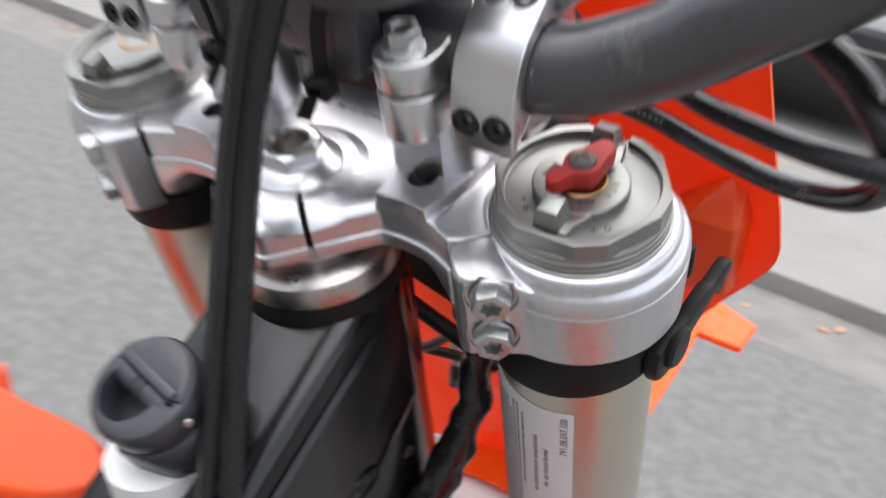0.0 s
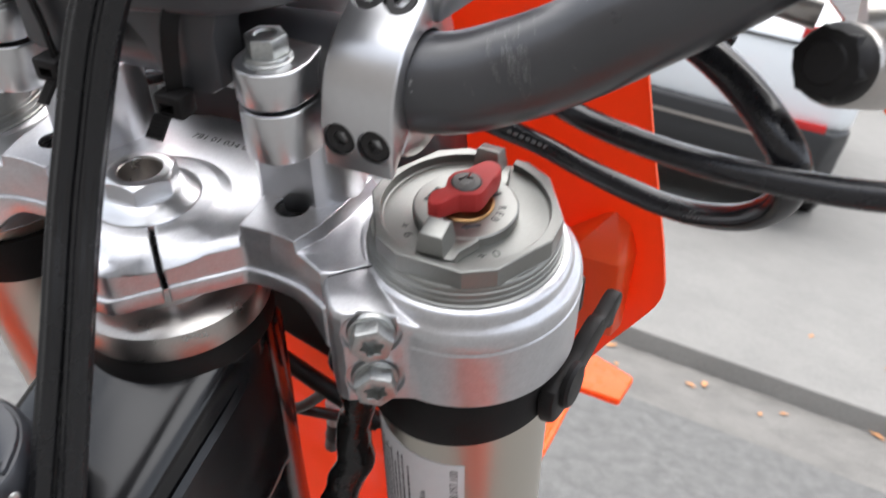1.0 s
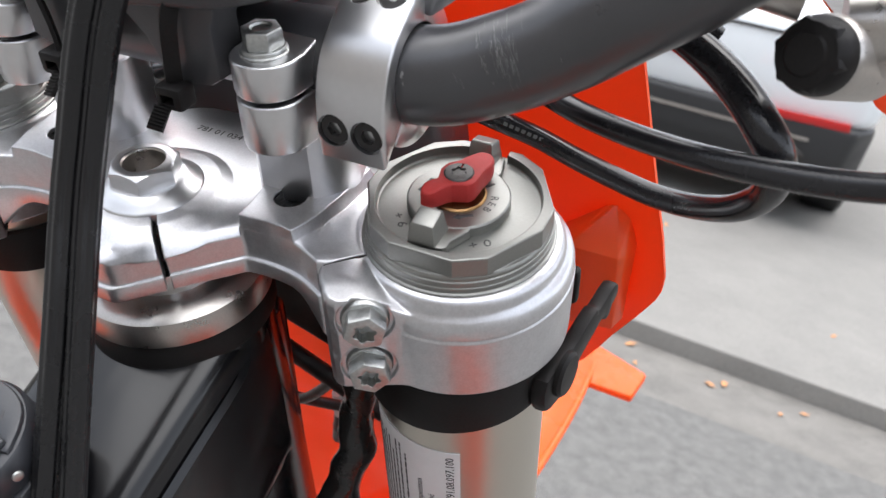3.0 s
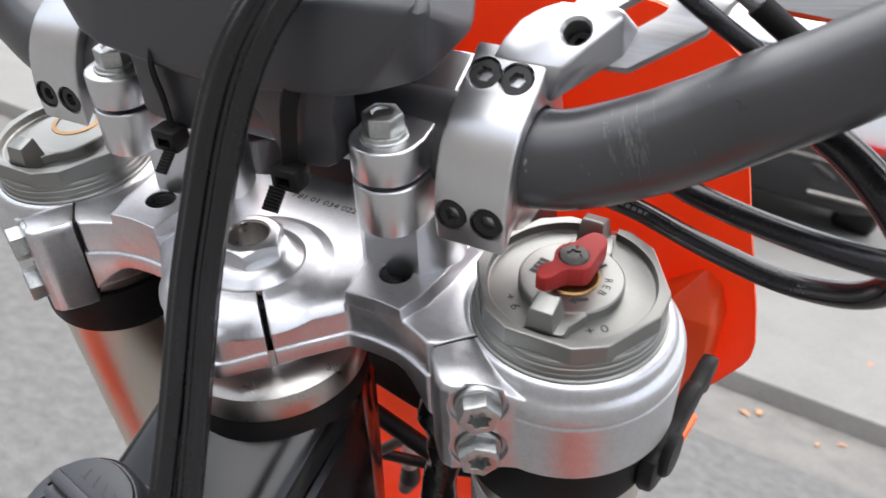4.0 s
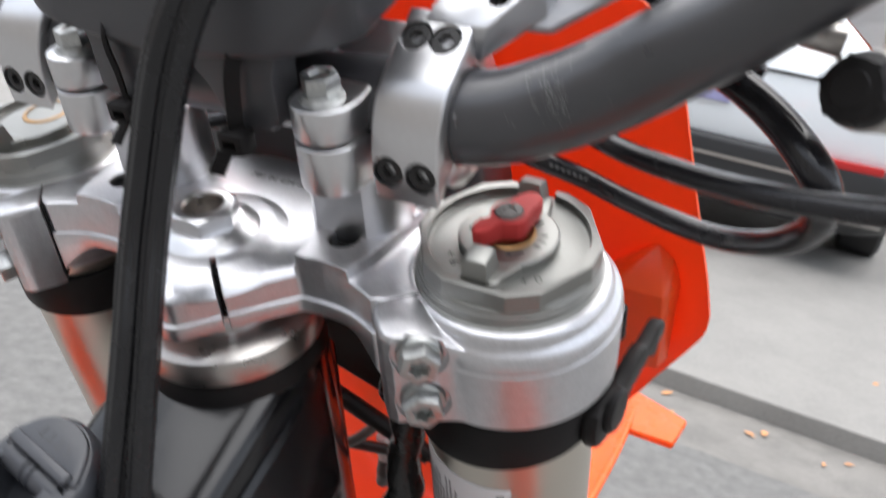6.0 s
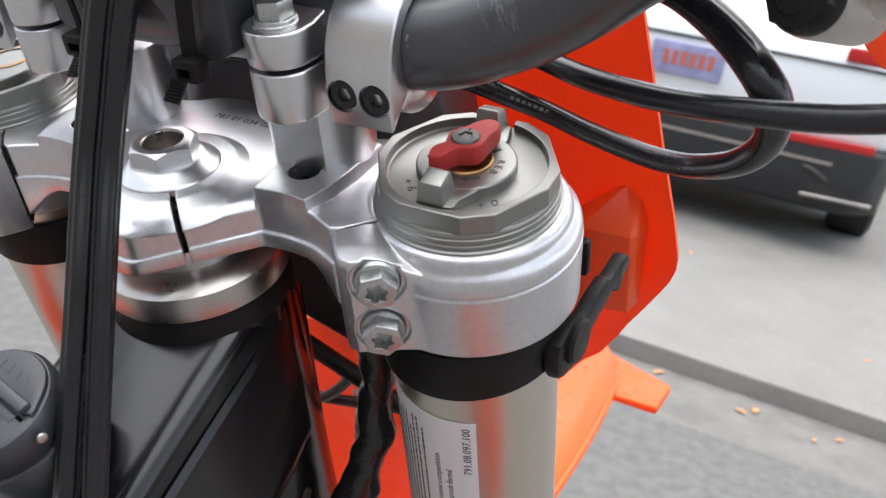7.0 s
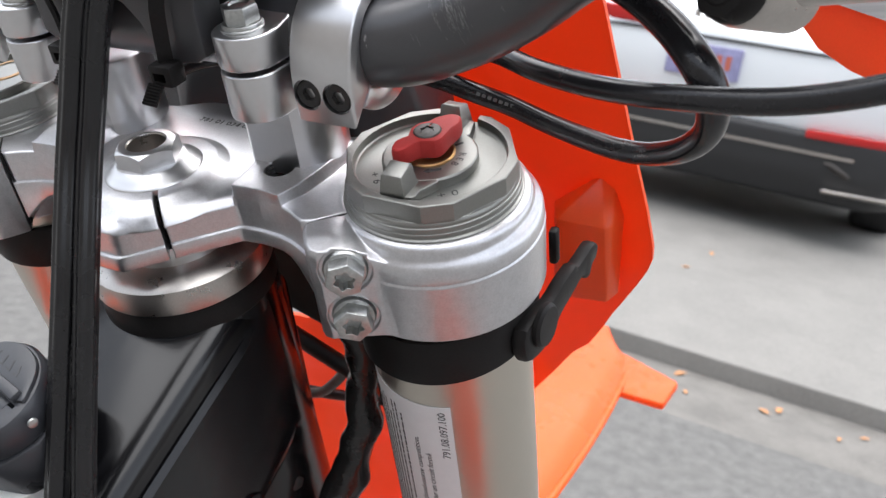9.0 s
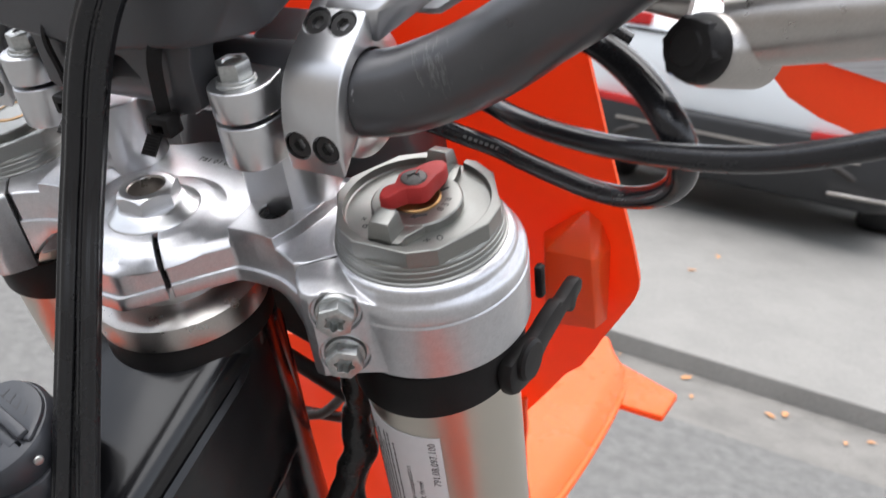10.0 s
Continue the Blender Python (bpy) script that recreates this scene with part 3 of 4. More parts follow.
        part("engraving", fix(joined(*[xf(block(-1.5, 1.5, -0.75 + 2.1 * i, 0.75 + 2.1 * i, 0.3, 0.36), mm(-10.4, -2.4 - 0.3 * i, 0, 0, 0, -8)) for i in range(4)])), STAMP, cap)
    else:
        part("oring_rim", fix(xf(lathe([(7.6, 0.3), (9.4, 0.3), (9.2, 0.6), (7.6, 0.7)], 48), mm(1, 6, 0))), BRASS, cap, "rusty brown ring")
    return leg


right_leg = fork(0.0, "silver grey fork leg with a red adjuster knob on its cap", True)
fork(S, "silver grey fork leg with a plain winged cap", False)

# paper sticker on the right leg
LABEL_R = 29.95


def on_tube(angle, z, lift=0.0):
    a = radians(angle)
    n = Vector((math.cos(a), math.sin(a), 0))
    rot = Matrix((Vector((0, 0, 1)), n.cross(Vector((0, 0, 1))), n)).transposed().to_4x4()
    return LEG @ Matrix.Translation(n * (LABEL_R + lift) + Vector((0, 0, z))) @ rot


sticker = xf(lathe([(LABEL_R - 0.3, -235), (LABEL_R, -235), (LABEL_R, -86), (LABEL_R - 0.3, -86)], 28, 118), LEG @ mm(0, 0, 0, 0, 0, -184))
lab = part("sticker", sticker, PAPER, right_leg, "white printed paper sticker")
part("print", xf(lettering("791.08.097.100", 4.2, 0.03, "RIGHT"), on_tube(-72.5, -88.5, 0.06)), INK, lab)
part("print", xf(lettering("sur un circuit ferm\u00e9", 3.6, 0.03, "RIGHT"), on_tube(-86.5, -113, 0.06)), INK, lab)
part("print", xf(lettering("in closed-course competition.", 3.6, 0.03, "RIGHT"), on_tube(-95, -105, 0.06)), INK, lab)
for i, (ang, z0, z1) in enumerate(((-106, -96, -150), (-111, -92, -200), (-115, -92, -205), (-119, -100, -210), (-123, -94, -190), (-127, -93, -200), (-131, -96, -205), (-135, -94, -180), (-139, -93, -215), (-143, -93, -205), (-147, -95, -200), (-151, -92, -210), (-155, -92, -205))):
    bars = []
    z = z0
    while z > z1:
        ln = random.uniform(0.9, 4.2)
        bars.append(xf(block(-ln, 0, -0.42, 0.42, 0, 0.04), on_tube(ang, z, 0.03)))
        z -= ln + 0.7
    part("print_line", joined(*bars), INK, lab)
# ---- handlebar ----
BAR_C = (0.0, 34.5)
bar = thing("handlebar", (SX, 0, 34), "matt black aluminium handlebar with pale scratches", "handlebar")
BARLINE = [(-36, 0, 34.5), (-8, 0, 34.5), (12, 4.6, 40.3), (28.7, 8.0, 48.8), (43.3, 8.2, 59.2), (56, 9.4, 67.6), (72, 11.5, 79.5), (92, 15, 95), (130, 20, 124), (220, 15, 168), (330, -30, 195)]
BAR_R = [13.6, 13.6, 13.5, 13.2, 12.7, 12.2, 11.6, 11.1, 11, 11, 11]
full = [(S - x, y, z) for x, y, z in BARLINE[::-1]] + BARLINE
part("tube", sweep(full, BAR_R[::-1] + BAR_R, 40), BARBLACK, bar)
marks = []
for k in range(150):
    s = random.uniform(0.0, 1.0)
    c = Vector((-4, 1.0, 35.6)).lerp(Vector((34, 8.2, 52.2)), s)
    along = Vector((38, 6.5, 17)).normalized()
    if k < 130:
        c = Vector((15, 5.1, 42.0)) + along * random.choice((-4.5, 0, 1.5, 4.0)) + along * random.gauss(0, 0.9)
    up = (Vector((0.3, -0.66, 0.66)) - Vector((0.3, -0.66, 0.66)).dot(along) * along).normalized()
    side = along.cross(up)
    a0 = radians(random.gauss(2, 16) if k < 130 else random.uniform(-70, 70))
    da = random.uniform(0.03, 0.32)
    bm = bmesh.new()
    wide = random.uniform(0.02, 0.055)
    rows = []
    for i in range(5):
        a = a0 + da * i / 4
        n = math.cos(a) * up + math.sin(a) * side
        w = wide * math.sin(math.pi * (i + 0.4) / 4.8)
        rows.append([bm.verts.new(c + n * 13.44 + along * (w * e + random.uniform(-0.05, 0.05))) for e in (-1, 1)])
    for p, q in zip(rows, rows[1:]):
        bm.faces.new((p[0], p[1], q[1], q[0]))
    marks.append(bm)
for k in range(110):
    a0 = radians(random.uniform(150, 262))
    x0, r0 = -9.9 + random.gauss(0, 0.3), 13.66
    bm = bmesh.new()
    rows = []
    for i in range(3):
        a = a0 + 0.03 * i
        rows.append([bm.verts.new((x0 + e * 0.2 + random.uniform(-0.08, 0.08), r0 * math.cos(a), 34.5 + r0 * math.sin(a))) for e in (-1, 1)])
    for p, q in zip(rows, rows[1:]):
        bm.faces.new((p[0], p[1], q[1], q[0]))
    marks.append(bm)
part("scratches", joined(*marks), SCRATCH, bar, "pale scratches in the black finish")


def drop(plan, z0, z1, bevel):
    return prism(plan, z0, z1, bevel, 3)


def teardrop():
    out = []
    for k in range(15):
        a = radians(170 + 13 * k)
        out.append((-46.6 + 10.0 * math.cos(a), -19.0 + 10.0 * math.sin(a)))
    return out + [(-36.2, -16), (-36.2, -2), (-36.6, 16), (-55.5, 16), (-56.6, 0)]


def arc_band(r0, r1, a0, a1, x0, x1, seg=28, bevel=0.9):
    pts = [(r1 * math.cos(radians(a0 + (a1 - a0) * k / seg)), r1 * math.sin(radians(a0 + (a1 - a0) * k / seg))) for k in range(seg + 1)]
    pts += [(r0 * math.cos(radians(a1 + (a0 - a1) * k / seg)), r0 * math.sin(radians(a1 + (a0 - a1) * k / seg))) for k in range(seg + 1)]
    bm = prism(pts, x0, x1, bevel)
    # plan (u, v) is (y, z); height is x
    return xf(bm, Matrix(((0, 0, 1, 0), (1, 0, 0, BAR_C[0]), (0, 1, 0, BAR_C[1]), (0, 0, 0, 1))))


def socket_screw(r=4.4):
    return solid(lathe([(0, -3), (r, -3), (r, 0.6), (r * 0.9, 1.0), (0, 1.0)], 28), [hexagon(r * 0.52, -1.6, 3, 0)])


PERCH = mm(-21, 0, 57, 38)
for side in (0, 1):
    mount_at = Matrix.Translation((2.5, 3.0, -1.5) if side else (-0.8, 0, -0.5))
    grip_at = Matrix.Translation((-1.5, 3.0, 1.5) if side else (0, 0, 0))
    mirrored = mirror_x if side else (lambda b: b)
    fix = lambda b: xf(mirrored(b), mount_at)
    m = thing("bar_mount", (S + 45 if side else -45, -15, -12), "machined silver handlebar riser post with a hex bolt", "handlebar mount", "handlebar mounts")
    base = prism([(-52.2 + 17.2 * math.cos(radians(a)), 2 + 17.2 * math.sin(radians(a))) for a in range(-57, 238, 7)], -12.5, 17, 0.6)
    part("base", fix(base), ALU, m, angle=12)
    barcut = xf(cyl(13.75, -80, 0), toward((0, BAR_C[0], BAR_C[1]), (1, 0, 0)))
    part("lower_half", fix(solid(drop(teardrop(), 16, 31.2, 0.8), [barcut])), ALU, m)
    cap_half = drop(teardrop(), 32.7, 43.2, 0.8)
    for v in cap_half.verts:
        if v.co.z > 40:
            v.co.z += 0.42 * max(0, v.co.y + 9)
    part("upper_half", fix(solid(cap_half, [barcut])), ALU, m)
    part("washer", fix(xf(lathe([(0, 43.2), (6.9, 43.2), (6.9, 43.8), (6.5, 44.1), (0, 44.1)], 36), mm(-46.9, -19.0, 0))), ZINC, m)
    part("bolt", fix(xf(solid(joined(flange_bolt(6.3, False)), [lathe([(0, 6.3), (2.6, 6.3), (4.2, 9), (0, 9)], 28)]), mm(-46.9, -19.0, 43.4, 0, 0, 20))), ZINC, m)
    c = thing("bar_clamp", (S + 21 if side else -21, 0, 20), "satin silver accessory clamp on the handlebar with four black socket screws", "handlebar clamp", "handlebar clamps")
    fix = lambda b: xf(mirrored(b), grip_at)
    outer = curve_points([(6.5, 61.6, 0), (0, 56.9, 0), (-6.6, 52.6, 0), (-12.4, 48.6, 0), (-17.2, 43, 0), (-20.6, 35, 0), (-21.9, 25, 0), (-21.4, 15.6, 0)], 5)
    inner = [(BAR_C[0] + 13.8 * math.cos(radians(a)), BAR_C[1] + 13.8 * math.sin(radians(a))) for a in range(220, 69, -6)]
    shell = prism([(v.x, v.y) for v in outer] + inner, -32.2, -11.2, 1.0, 3)
    shell = xf(shell, Matrix(((0, 0, 1, 0), (1, 0, 0, 0), (0, 1, 0, 0), (0, 0, 0, 1))))
    bmesh.ops.recalc_face_normals(shell, faces=shell.faces)
    seats = [toward((x, y, z), n) for y, z, n in ((-0.4, 56.6, (0, -0.616, 0.788)), (-21.6, 24.6, (0, -1, 0.06))) for x in ((-27.1, -17.9) if z > 40 else (-27, -16.6))]
    part("front_half", fix(solid(shell, [xf(cyl(4.9, -2.6, 6, 28), m4) for m4 in seats])), ALU, c)
    part("rear_half", fix(arc_band(13.8, 21.0, 226, 430, -30.6, -11.8)), ALU, c)
    for m4 in seats:
        part("socket_screw", fix(xf(socket_screw(), m4 @ Matrix.Translation((0, 0, -1.6)))), BLACKSTEEL, c, "black socket screw")
    top = [(-5.4, 4.2), (-4.4, 9.5), (-1.8, 16.0), (3.0, 20.5), (7.6, 23.0), (22.4, 24.0), (24.6, 23), (24.7, 20.8), (13.6, 4.4), (10, 4.2)]
    foot = [(-6, 4.2), (-5, 10), (-2, 17), (3, 22), (8, 25), (24, 26), (27, 24), (25.4, 15.6), (11.1, -0.7), (10.2, -0.7)]
    perch = hull([(x, y, 0) for x, y in top] + [(x, y, -10) for x, y in foot], 0.7, 3)
    xf(perch, PERCH)
    perch = solid(perch, [xf(lathe([(0, -30), (3.6, -30), (3.6, -0.9), (4.5, 0.1), (4.5, 8), (0, 8)], 36), PERCH @ mm(14, 15.5, 0))])
    part("perch", fix(perch), ALU, c)
    part("socket_screw", fix(xf(socket_screw(3.4), PERCH @ mm(14, 15.5, -7.5))), BLACKSTEEL, c)

brk = thing("mounting_bracket", (0, 20, 60), "flat brushed aluminium bracket with a long slot", "bracket")
plate = prism([(7.8, 29.2), (10.6, 33.1), (18.6, 44), (24, 50), (50, 40), (43.4, 26.6), (27.3, 12.4), (24, 12), (10, 12), (0, 16)], -13, -9.6, 0.4)
slot = prism([(18 + 4.2 * math.cos(radians(a)), 22 + 4.2 * math.sin(radians(a))) for a in range(136, 317, 18)] + [(28.4 + 4.2 * math.cos(radians(a)), 32 + 4.2 * math.sin(radians(a))) for a in range(-44, 137, 18)], -40, 10)
part("plate", xf(solid(plate, [slot]), PERCH), BRUSHED, brk)
part("fixing_bolt", xf(flange_bolt(4.0, False), PERCH @ mm(36, 42, -9.6)), ZINC, brk)

# ---- speedometer ----
dash = thing("speedometer", (SX, 20, 50), "dark grey faceted plastic speedometer housing", "speedometer")


def both(points):
    return points + [(S - x, y, z) for x, y, z in points]


body = hull(both([(-98, -29, 51.5), (-57, -28, 56), (-49, -25, 57.5), (-39.5, -11, 56), (-31, 2, 67), (-33, -21, 80.5), (-62, -26, 80), (-39, 3, 86), (-62, 75, 112), (-58, 60, 70), (-98, 75, 118), (-98, 60, 60)]), 2.6, 6)
part("housing", body, PLASTIC, dash, angle=22)
for side in (0, 1):
    leg = prism([(-97.8, 58), (-59.5, 58), (-60.5, 50), (-62.2, 46), (-62.4, 31), (-66, 28.6), (-79, 27), (-82, 31), (-86, 40), (-91, 45.5), (-97.8, 47.5)], -25, -13, 1.0)
    leg = xf(leg, Matrix(((1, 0, 0, 0), (0, 0, 1, 0), (0, 1, 0, 0), (0, 0, 0, 1))))
    fix = (lambda b: xf(mirror_x(b), mm(5, 0, 5))) if side else (lambda b: xf(b, mm(2.5, 0, 3)))
    bmesh.ops.recalc_face_normals(leg, faces=leg.faces)
    part("leg", fix(leg), PLASTIC, dash)
    z = thing("cable_tie", (S + 80 if side else -72.5, -28, 28), "black nylon cable tie with a square head", "cable tie", "cable ties")
    part("strap", fix(sweep([(-72.5, -19, 60), (-73, -27.4, 50), (-75, -28.2, 38), (-76, -28.4, 27)], 1.0, n=6, section=[(2.3, 0.6), (-2.3, 0.6), (-2.3, -0.6), (2.3, -0.6)])), RUBBER, z)
    head = solid(block(-80, -71, -33, -26, 23, 30, 1.0), [block(-78, -73.4, -36, -20, 24.8, 27.6)])
    part("head", fix(head), RUBBER, z)
    teeth = [(-0.5 - 0.5 * (k % 2), -6.5 + 0.5 * k) for k in range(15)] + [(0.5, 0.5), (0.5, -6.5)]
    tail = xf(xf(prism(teeth, -2.3, 2.3), Matrix(((0, 0, 1, 0), (1, 0, 0, 0), (0, 1, 0, 0), (0, 0, 0, 1)))), mm(-77.5, -33.5, 23.6, -48, 12, 12))
    bmesh.ops.recalc_face_normals(tail, faces=tail.faces)
    part("tail", fix(tail), RUBBER, z, angle=15)

# ---- cable loom in front of the clamp ----
LOOM = [(-30, 10, 128), (-54.2, -18.9, 99.9), (-71.3, -40.9, 71.8), (-80.0, -59.4, 26.4), (-75.5, -85.0, -14.8), (-72.0, -118.4, -76.0), (-69, -150, -140)]
SIDE = Vector((0.89, 0.45, -0.04))
ribbed = [(1.0 * math.cos(radians(a)) * (1 + 0.075 * math.cos(radians(6 * a))), 0.9 * math.sin(radians(a)) * (1 + 0.075 * math.cos(radians(6 * a)))) for a in range(0, 360, 6)]
for k, off in enumerate((-3.5, 3.5)):
    cab = thing("wiring_cable", LOOM[0], "thick black ribbed rubber cable running down past the clamp", "cable", "wiring cables")
    spread = [0, 0, 0, 0.0, 0.05, 0.35, 0.9]
    pts = [Vector(p) + SIDE * off * (1 + s) + Vector((0, -1.0 * k, 0)) for p, s in zip(LOOM, spread)]
    part("sheath", sweep(pts, 3.75, n=12, section=ribbed), LOOMRUB, cab)

# ---- hoses on the right ----
LOOP = [(-60, 36, 8), (-38, 37, 7.5), (-16.9, 38.6, 3.5), (-3.6, 40.9, -1.2), (9.2, 42.7, -5.5), (23.0, 41.0, -8.9), (36.8, 38.2, -10.8), (50.5, 33.6, -10.5), (63.2, 28.0, -7.0), (75.0, 20, 1.2), (82.0, 14.6, 10.6), (84.0, 9.6, 21), (81.5, 7.5, 31.0), (68.1, 20.0, 39.0), (50.7, 29.3, 45.4), (38, 37, 42), (22, 44, 30), (4, 52, 12)]
hose = thing("brake_hose", (20, 50, -20), "black printed electrical cable looping beside the fork", "cable")
part("sheath", sweep(LOOP, [3.6, 3.6, 3.6, 3.6, 3.6, 3.6, 3.7, 3.7, 3.8, 4.0, 4.3, 4.7, 4.9, 4.9, 4.6, 4.2, 4.0, 4.0], 22, 8), PVC, hose)
HOSE2 = [(-22, 52, 10), (-8, 46, 14), (9.6, 35.6, 16.9), (29.2, 21.4, 19.8), (52.3, 9.4, 23.1), (76.6, -2.5, 29.2), (105.5, -8.1, 35.0), (133.8, -10.7, 45.8), (190, -8, 70)]
hose2 = thing("throttle_cable", (60, 5, 25), "shiny black cable curving out to the grip", "cable")
part("sheath", sweep(HOSE2, 3.5, 22, 12), PVC, hose2)
def nearer(points, across=8.0):
    """The hoses' line, drawn in towards the bar."""
    return [Vector((82, -212, 138)).lerp(Vector(p), 0.86 + 0.0011 * (p[0] - 5)) + Vector((across, 0, 0)) for p in points]


h3 = thing("clutch_hose", (30, -5, 80), "black hose with a rubber sleeve crossing above the bar", "hose")
part("hose", sweep(nearer([(-40, 70, 84), (-12, 62, 72), (3, 60, 62.7), (18.5, 60, 53.0), (34.4, 58, 44.5), (50, 56, 36)]), 2.5, 20), PVC, h3)
part("sleeve", sweep(nearer([(-26, 66, 78), (-16, 63, 73.5), (-8, 61.5, 68.5)]), 3.5, 20), RUBBER, h3)
h4 = thing("braided_hose", (35, -3, 80), "steel braided hose with a black heat-shrink sleeve", "hose")
part("braid", sweep(nearer([(-30, 74, 92), (0, 70, 73), (14, 67, 65), (26, 65, 57.7), (40, 62, 49)]), 2.5, 20), BRAID, h4)
part("sleeve", sweep(nearer([(17, 66.5, 63.4), (26, 65, 57.7), (37, 62.6, 51.6)]), 3.3, 20), RUBBER, h4)


def along_hose(text, place, direction, size, lift):
    d = Vector(direction).normalized()
    n = (Vector((70, -205, 140)) - Vector(place)).normalized()
    n = (n - n.dot(d) * d).normalized()
    rot = Matrix((d, n.cross(d), n)).transposed().to_4x4()
    return xf(lettering(text, size, 0.02), Matrix.Translation(Vector(place) + n * lift) @ rot)


part("print", along_hose("600V", (63.4, 28.2, -7.2), (-24.5, 13.6, -11.7), 3.3, 4.1), PRINT, hose)
dashes = [xf(block(i * 2.1, i * 2.1 + 1.4, -0.6, 0.6, 0, 0.03), Matrix()) for i in range(7)]
d = Vector((0.95, 0.13, -0.3)).normalized()
n = (Vector((70, -205, 140)) - Vector((4, 42, -4))).normalized()
n = (n - n.dot(d) * d).normalized()
part("print", xf(joined(*dashes), Matrix.Translation(Vector((-2.6, 41.1, -1.6)) + n * 3.62) @ Matrix((d, n.cross(d), n)).transposed().to_4x4()), PRINT, hose)

# ---- headlight mask ----
mask = thing("headlight_mask", (SX, 110, -200), "bright orange moulded headlight mask", "headlight mask")
EDGE = [(46, 92), (42, 112), (36, 122), (20, 127), (0, 131), (-35, 138), (-70, 145.5), (-90, 148.5), (-98, 148), (-105, 146), (-112, 143), (-123, 138), (-148, 126), (-160, 121), (-181, 111), (-196, 100), (-230, 82), (-268, 61)]


def mask_y(x, z):
    dx = x - SX
    return 112 - 0.0011 * dx * dx - 0.12 * (z + 82) + 0.00035 * (z + 40) ** 2 * (1 if z < -40 else 0)


def mask_shell():
    bm = bmesh.new()
    zs = [46 - 3.6 * i for i in range(90) if 46 - 3.6 * i > -268]
    cols = 36
    front, back = [], []
    for z in zs:
        w = None
        for (za, wa), (zb, wb) in zip(EDGE, EDGE[1:]):
            if za >= z >= zb:
                w = wa + (wb - wa) * (za - z) / (za - zb)
        w = EDGE[-1][1] if w is None else w
        front.append([bm.verts.new((SX + w * (2 * c / cols - 1), mask_y(SX + w * (2 * c / cols - 1), z), z)) for c in range(cols + 1)])
        back.append([bm.verts.new((v.co.x, v.co.y + 2.6, z)) for v in front[-1]])
    for rows, flip in ((front, False), (back, True)):
        for a, b in zip(rows, rows[1:]):
            for c in range(cols):
                q = (a[c], a[c + 1], b[c + 1], b[c])
                bm.faces.new(q[::-1] if flip else q)
    loop = lambda rows: rows[0] + [r[-1] for r in rows[1:]] + rows[-1][-2::-1] + [r[0] for r in rows[-2:0:-1]]
    fa, ba = loop(front), loop(back)
    for i in range(len(fa)):
        j = (i + 1) % len(fa)
        bm.faces.new((fa[i], fa[j], ba[j], ba[i]))
    bmesh.ops.recalc_face_normals(bm, faces=bm.faces)
    return bm


part("shell", mask_shell(), ORANGE, mask)
for side in (0, 1):
    fix = mirror_x if side else (lambda b: b)
    shelf = hull([(4, 95, -79), (21.6, 94, -63.5), (26.2, 93.2, -61), (33, 94, -64), (12.4, 76, -74.6), (33.2, 76.4, -75), (35.4, 80, -76), (37, 92, -78), (33.2, 82, -119), (35, 94, -122), (8, 82, -122), (4, 96, -122)], 0.6, 2)
    part("bracket_boss", fix(shelf), ORANGE, mask)

unit = thing("headlight_unit", (SX, 70, -60), "black plastic back of the headlight with wiring", "headlight")
part("housing", hull(both([(-40, 52, 6), (-40, 88, 4), (-30, 56, -40), (-34, 88, -70), (-50, 38, -36), (-68, 38, 9), (-68, 84, 7), (-60, 80, -110), (-64, 44, -100)]), 5), PLASTIC, unit)
for x, z in ((-88, 2), (-76, 1)):
    part("red_clip", block(x, x + 2.6, 34.5, 37.4, z, z + 3, 0.5), REDLENS, unit, "small red clip")
part("rear_cover", hull([(-150, 46, -50), (-56, 46, -50), (-150, 46, -120), (-122, 46, -140), (-84, 46, -153), (-58, 46, -150), (-150, 66, -50), (-56, 66, -50), (-122, 66, -136), (-58, 66, -146)], 3), RUBBER, unit)
part("side_cover", hull([(-236, 84, -80), (-236, 84, 8), (-132, 46, -50), (-132, 46, 10), (-132, 80, -60), (-236, 96, -80), (-150, 92, 6)], 5), PLASTIC, unit)
part("lead", sweep([(-140, 30, -6), (-110, 34, 2), (-85, 36, -8), (-60, 34, 4), (-40, 44, 0)], 3.2, 14), PVC, unit)
part("lead", sweep([(-130, 30, 8), (-100, 36, 12), (-70, 34, 6), (-44, 42, 10)], 4.2, 14), PVC, unit)

